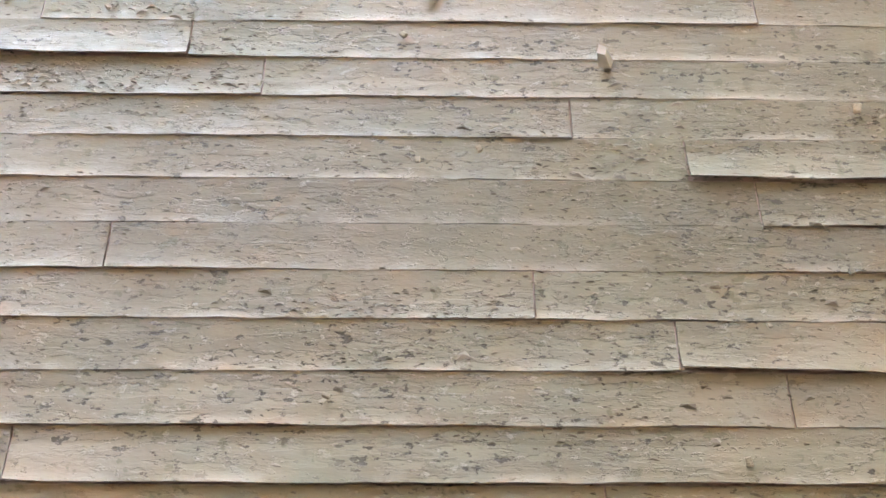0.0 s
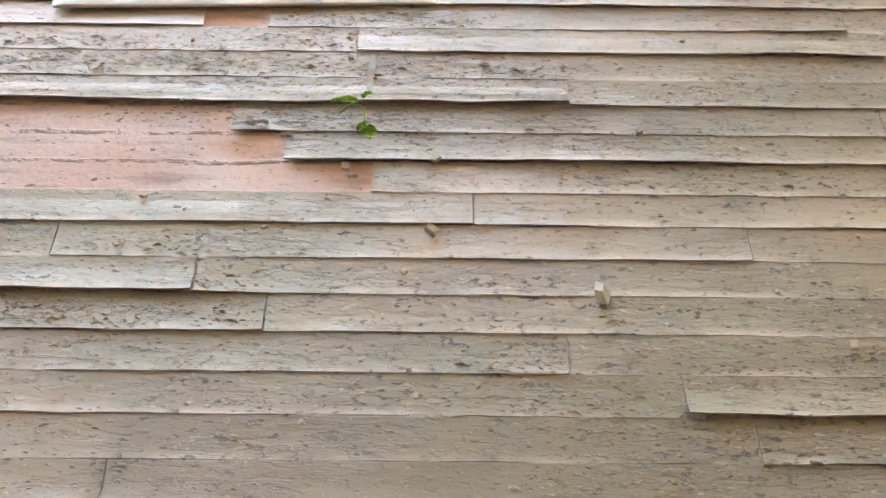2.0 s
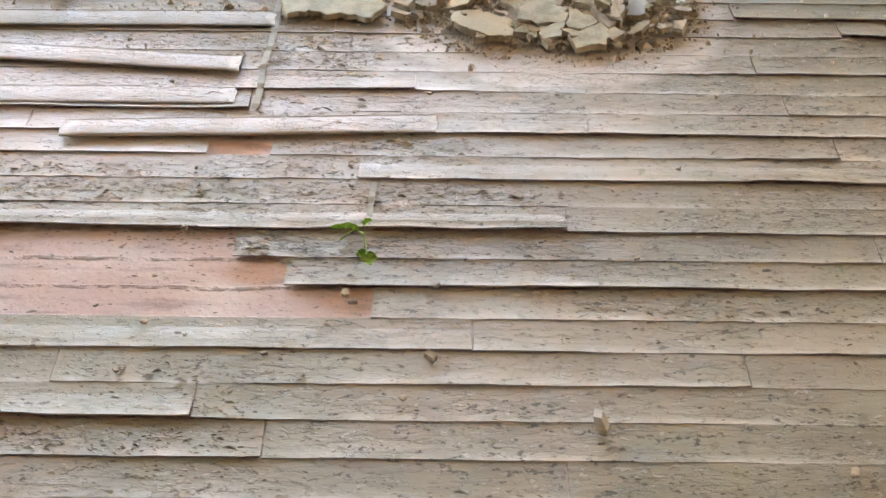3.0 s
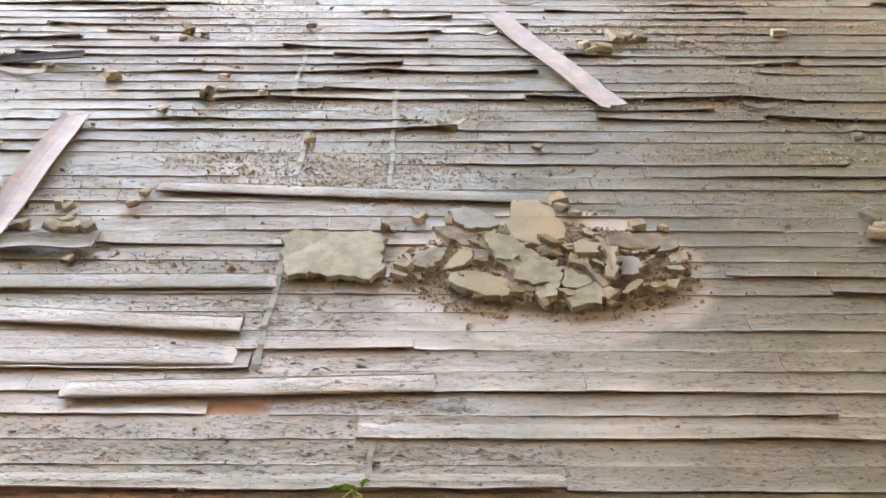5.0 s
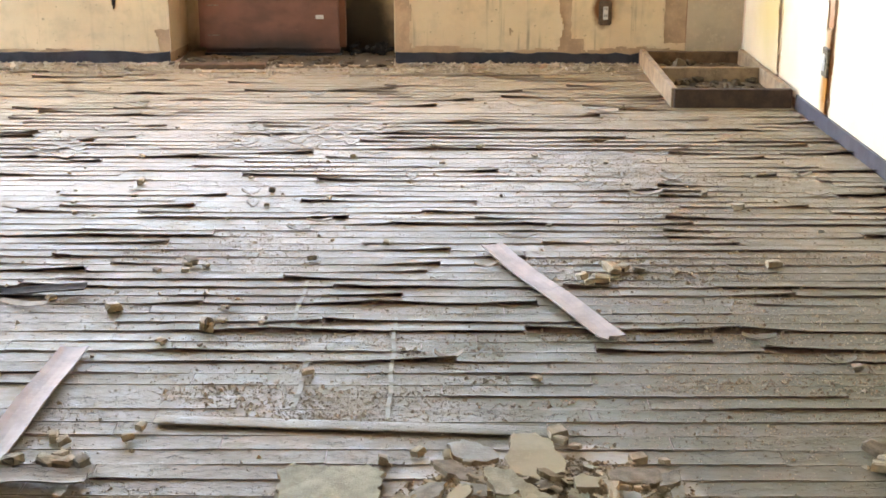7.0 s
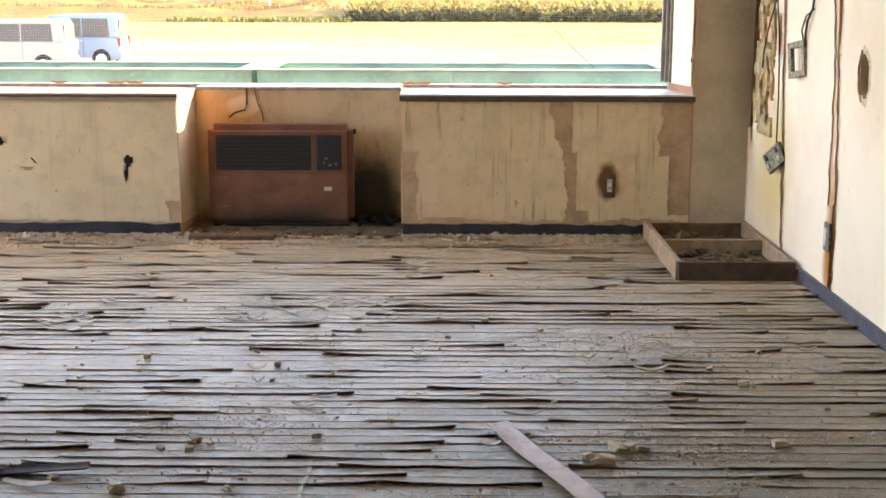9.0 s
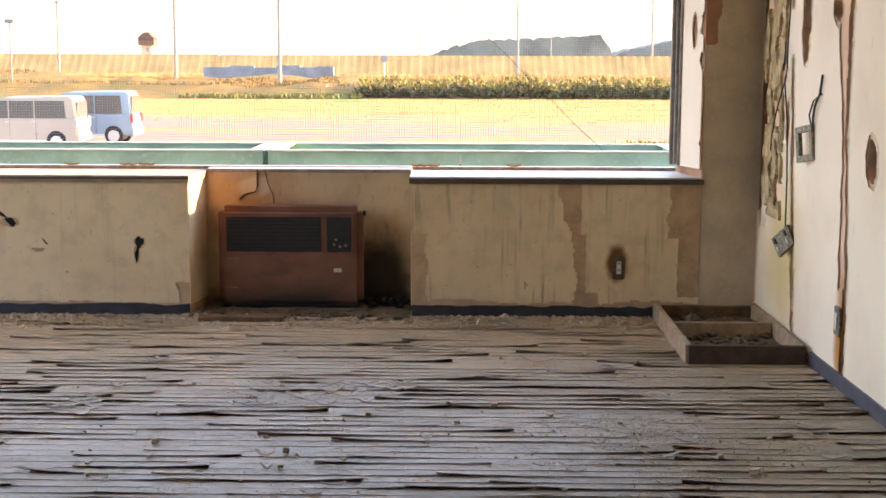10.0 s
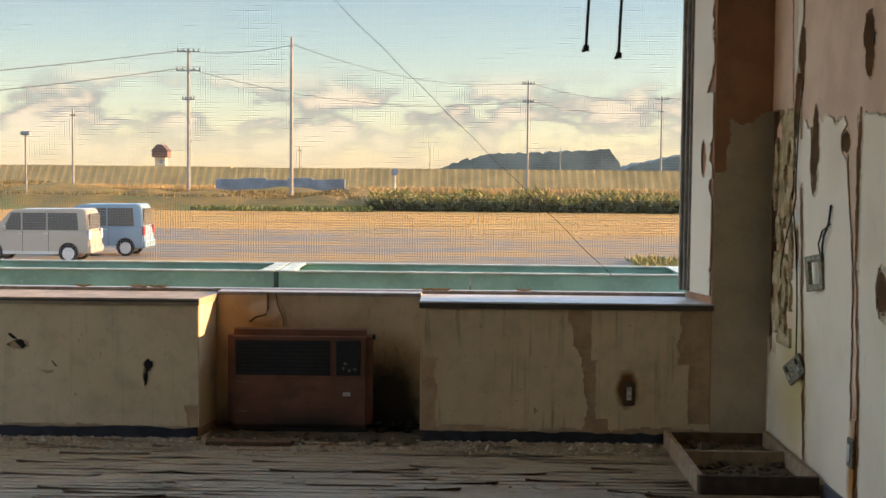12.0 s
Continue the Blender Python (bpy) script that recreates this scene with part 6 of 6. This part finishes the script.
def strip_mesh(x0, x1, row, lift, seed, curl0, curl1):
    """One thin strip whose near edge has curled up unevenly along its length."""
    ya, yb = ROW0 + row * PITCHY, ROW0 + (row + 1) * PITCHY - 0.0006
    nx, ny, th = max(3, int((x1 - x0) / 0.02)), 6, 0.0018
    xs = np.linspace(x0 + 0.0011, x1 - 0.0011, nx + 1)
    wob = fbm(xs * 3.1 + seed * 7.7, xs * 0 + seed, seed % 97, 3)
    fine = fbm(xs * 22 + seed, xs * 0, seed % 89, 2) - 0.5
    t = (xs - x0) / (x1 - x0)
    bulge = max(0, lift - 0.004) * (0.1 + 0.8 * wob)
    edge = 0.0014 + 0.0042 * ((seed * 0.6180339) % 1) ** 2 * (0.2 + 1.5 * wob) * (0.6 if ya > 2.8 else 1.0) + lift * 0.55 * (0.35 + 0.95 * wob) + fine * 0.0009 + curl0 * np.exp(-(xs - x0) / 0.16) + curl1 * np.exp(-(x1 - xs) / 0.16)
    far = 0.0016 + 0.0016 * fbm(xs * 4 + seed, xs * 0 + 5, 11, 2)
    verts = []
    for k in (th, 0.0):
        for i, x in enumerate(xs):
            for j in range(ny + 1):
                q = QS[j]
                prof = (1 - q) ** 3.0 * edge[i] + q * far[i] + bulge[i] * math.exp(-((q - 0.32) / 0.24) ** 2)
                back = (1 - q) * max(0, edge[i] - 0.006) * 0.5
                rag = (fine[i] * 0.003 if j == 0 else 0)
                verts.append((x, ya + (yb - ya) * q + back + rag, prof + k))
    W, H = ny + 1, (nx + 1) * (ny + 1)
    faces = []
    for i in range(nx):
        for j in range(ny):
            a = i * W + j
            faces.append((a, a + W, a + W + 1, a + 1))
        a = i * W
        faces += [(a, a + H, a + W + H, a + W), (a + ny, a + W + ny, a + W + ny + H, a + ny + H)]
    for i in (0, nx):
        for j in range(ny):
            a = i * W + j
            faces.append((a, a + 1, a + 1 + H, a + H))
    return verts, faces


plan = []
last = int((FRONT - 0.02 - ROW0) / PITCHY) - 1
for row in range(-80, last + 1):
    y = ROW0 + row * PITCHY
    s = SEAMS.get(row, None)
    far_rows = y > 2.9
    if s is None:
        s = rs.uniform(-0.45, 0.45) * (1.6 if far_rows else 1)
    cuts, x = [s], s
    while x < 1.55:
        x += rs.choice((0.45, 0.6, 0.9)) * rs.uniform(0.85, 1.05) if far_rows else 0.9 * rs.uniform(0.97, 1.03)
        cuts.append(x)
    x = s
    while x > -5.2:
        x -= rs.choice((0.45, 0.6, 0.9)) * rs.uniform(0.85, 1.05) if far_rows else 0.9 * rs.uniform(0.97, 1.03)
        cuts.append(x)
    edge_x = east(y, 0)[0] - 0.016
    cuts = sorted({max(-5.19, min(edge_x, c)) for c in cuts})
    for a, b in zip(cuts, cuts[1:]):
        if b - a < 0.03:
            continue
        if y > 5.57 and b > 1.03:
            b = 1.03
            if b - a < 0.03:
                continue
        gone = GONE.get(row)
        if gone and a < gone[1] - 0.001 and b > gone[0]:
            if b <= gone[1] + 0.001:
                if a < gone[0]:
                    plan.append((a, gone[0], row))
                elif row == 9:
                    plan.append((a, gone[0], row))
                continue
            a = gone[1]
        plan.append((a, b, row))


def strip_of(a, b, row, i):
    y = ROW0 + row * PITCHY
    lift = 0.0008 + 0.0026 * rs.random()
    for f, t, h in LIFT.get(row, []):
        h = h * (0.7 if y > 2.4 else 1.0)
        if min(b, t) - max(a, f) > 0.5 * (b - a) or (a >= f - 0.02 and b <= t + 0.02):
            lift = h
    c0, c1 = max(0, rs.uniform(-0.003, 0.0045)), max(0, rs.uniform(-0.003, 0.0045))
    if y > 2.8:
        lift = max(lift, 0.0004 + 0.0014 * rs.random() + min(0.012, max(0, rs.gauss(-0.009, 0.0105))))
        if rs.random() < 0.45:
            c0 = rs.uniform(0.0, 0.014)
        if rs.random() < 0.45:
            c1 = rs.uniform(0.0, 0.014)
    return strip_mesh(a, b, row, lift, i + 1, c0, c1)


# the strips along the way are parts of the floor, the rest one joined sheet of strips
near, rest = [], []
for p in plan:
    a, b, row = p
    y = ROW0 + row * PITCHY
    half = 0.36 * max(y, 0.9) + 0.12
    (near if 0.5 < y < 5.4 and b > -half and a < half else rest).append(p)
rest += near[300:]
near = near[:300]
for i, (a, b, row) in enumerate(near):
    v, f = strip_of(a, b, row, i)
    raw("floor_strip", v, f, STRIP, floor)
av, af = [], []
for i, (a, b, row) in enumerate(rest):
    v, f = strip_of(a, b, row, i + 400)
    o = len(av)
    av += v
    af += [tuple(k + o for k in q) for q in f]
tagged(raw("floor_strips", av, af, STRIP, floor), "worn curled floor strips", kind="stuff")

# flakes, chips and dust on the strips
def scatter(name, n, area, size, mat, label, thick, seed, dense=None, zbase=0.0055, long=0.0):
    r = np.random.RandomState(seed)
    vs, fs = [], []
    while len(fs) < n * 3:
        x, y = r.uniform(area[0], area[1]), r.uniform(area[2], area[3])
        if dense is not None and r.rand() > dense(x, y):
            continue
        if x > east(y, 0)[0] - 0.03:
            continue
        s = r.uniform(*size) * (1 + 1.2 * (r.rand() < 0.03))
        ang, ta, tb = (r.uniform(0, 6.28) if not long else r.uniform(-0.35, 0.35)), r.uniform(-0.5, 0.5), r.uniform(-0.5, 0.5)
        if long:
            tb = r.uniform(-0.8, 0.1)
        ph = ((y - ROW0) / PITCHY) % 1
        z = 0.0030 + 0.0045 * (1 - ph) ** 3 + 0.001 * ph + (zbase * r.uniform(0.3, 1.1) if zbase > 0.01 else 0)
        ca, sa = math.cos(ang), math.sin(ang)
        o = len(vs)
        for dx, dy, up in ((-1, -0.5, 0), (1, -0.6, 0), (0.7, 0.6, 0), (-0.8, 0.5, 0), (0.05, 0.1, 1)):
            px, py = dx * s * r.uniform(0.7, 1.2) * (1 + long), dy * s * r.uniform(0.7, 1.2)
            vs.append((x + px * ca - py * sa, y + px * sa + py * ca, z + px * ta * 0.5 + py * tb * 0.5 + (s * thick if up else 0)))
        fs += [(o, o + 1, o + 4), (o + 1, o + 2, o + 4), (o + 2, o + 3, o + 4), (o + 3, o, o + 4)]
    tagged(raw(name, vs, fs, mat, None), label, "debris", kind="stuff")


def dense_near(x, y):
    if ((x - 0.25) / 0.36) ** 2 + ((y - 2.15) / 0.34) ** 2 < 1:
        return 0.02
    return min(0.6, 0.07 + 1.0 * max(0, float(vn(x * 3.1, y * 8, 71)) - 0.45) * 2 * (1.1 if x < 0.05 else 0.5))


def dense_far(x, y):
    return 0.06 + 1.0 * max(0, float(vn(x * 1.6, y * 3.2, 72)) - 0.42) * 2


scatter("paint_flakes", 13000, (-0.7, 0.8, 0.45, 2.1), (0.0010, 0.0031), FLAKE, "small grey-brown flakes peeling off the strips", 0.35, 81, dense_near, long=0.35)
scatter("curled_flakes", 4600, (-0.7, 0.8, 0.45, 2.1), (0.0012, 0.0027), FLAKE, "curled flakes of paint lifting off the strips", 0.5, 87, dense_near, long=0.9)
scatter("floor_crumbs", 7500, (-1.6, 1.6, 2.0, 6.4), (0.0016, 0.0048), CRUMB, "pale plaster crumbs strewn over the floor", 0.8, 82, dense_far)
scatter("drift_crumbs", 19000, (-0.85, 1.5, 2.1, 5.4), (0.0014, 0.0038), CRUMB, "drifts of tan plaster crumbs on the strips", 0.9, 85, lambda x, y: max(0.05, 3.0 * (float(fbm(x * 2.6, y * 5.5, 74)) - 0.47 + (0.13 if x > 0.55 and y > 2.7 else -0.08 if y > 3.7 else 0))))
scatter("tan_crumb_drift", 3200, (-0.56, 0.22, 2.52, 3.12), (0.0015, 0.0036), CRUMB, "drift of tan plaster crumbs over the strips", 0.9, 88, lambda x, y: max(0.0, 4 * (float(fbm(x * 3, y * 9, 75)) - 0.46)))
scatter("grey_crumb_drift", 5200, (0.3, 1.4, 2.6, 3.7), (0.0016, 0.0042), CRUMB, "drift of plaster crumbs over the strips", 0.9, 89, lambda x, y: max(0.02, 4 * (float(fbm(x * 2.4, y * 7, 76)) - 0.48)))
scatter("heap_crumbs", 2600, (-0.1, 0.56, 1.97, 2.5), (0.0015, 0.005), CRUMB, "fine plaster crumbs round the heap", 0.9, 83,
        lambda x, y: 1.0 if ((x - 0.26) / 0.29) ** 2 + ((y - 2.18) / 0.19) ** 2 < 1 else 0.03)
scatter("heap_grit", 3600, (-0.02, 0.55, 2.0, 2.40), (0.0015, 0.0045), CRUMB, "tan grit lying over the plaster heap", 0.9, 86,
        lambda x, y: 1.0 if ((x - 0.265) / 0.25) ** 2 + ((y - 2.185) / 0.155) ** 2 < 1 else 0.0, zbase=0.016)
scatter("wall_foot_crumbs", 3200, (-2.6, 1.55, 6.25, 6.64), (0.003, 0.013), CRUMB, "dirt and plaster crumbs along the wall foot", 0.7, 84, lambda x, y: 0.15 + max(0, (y - 6.3) * 2.5))
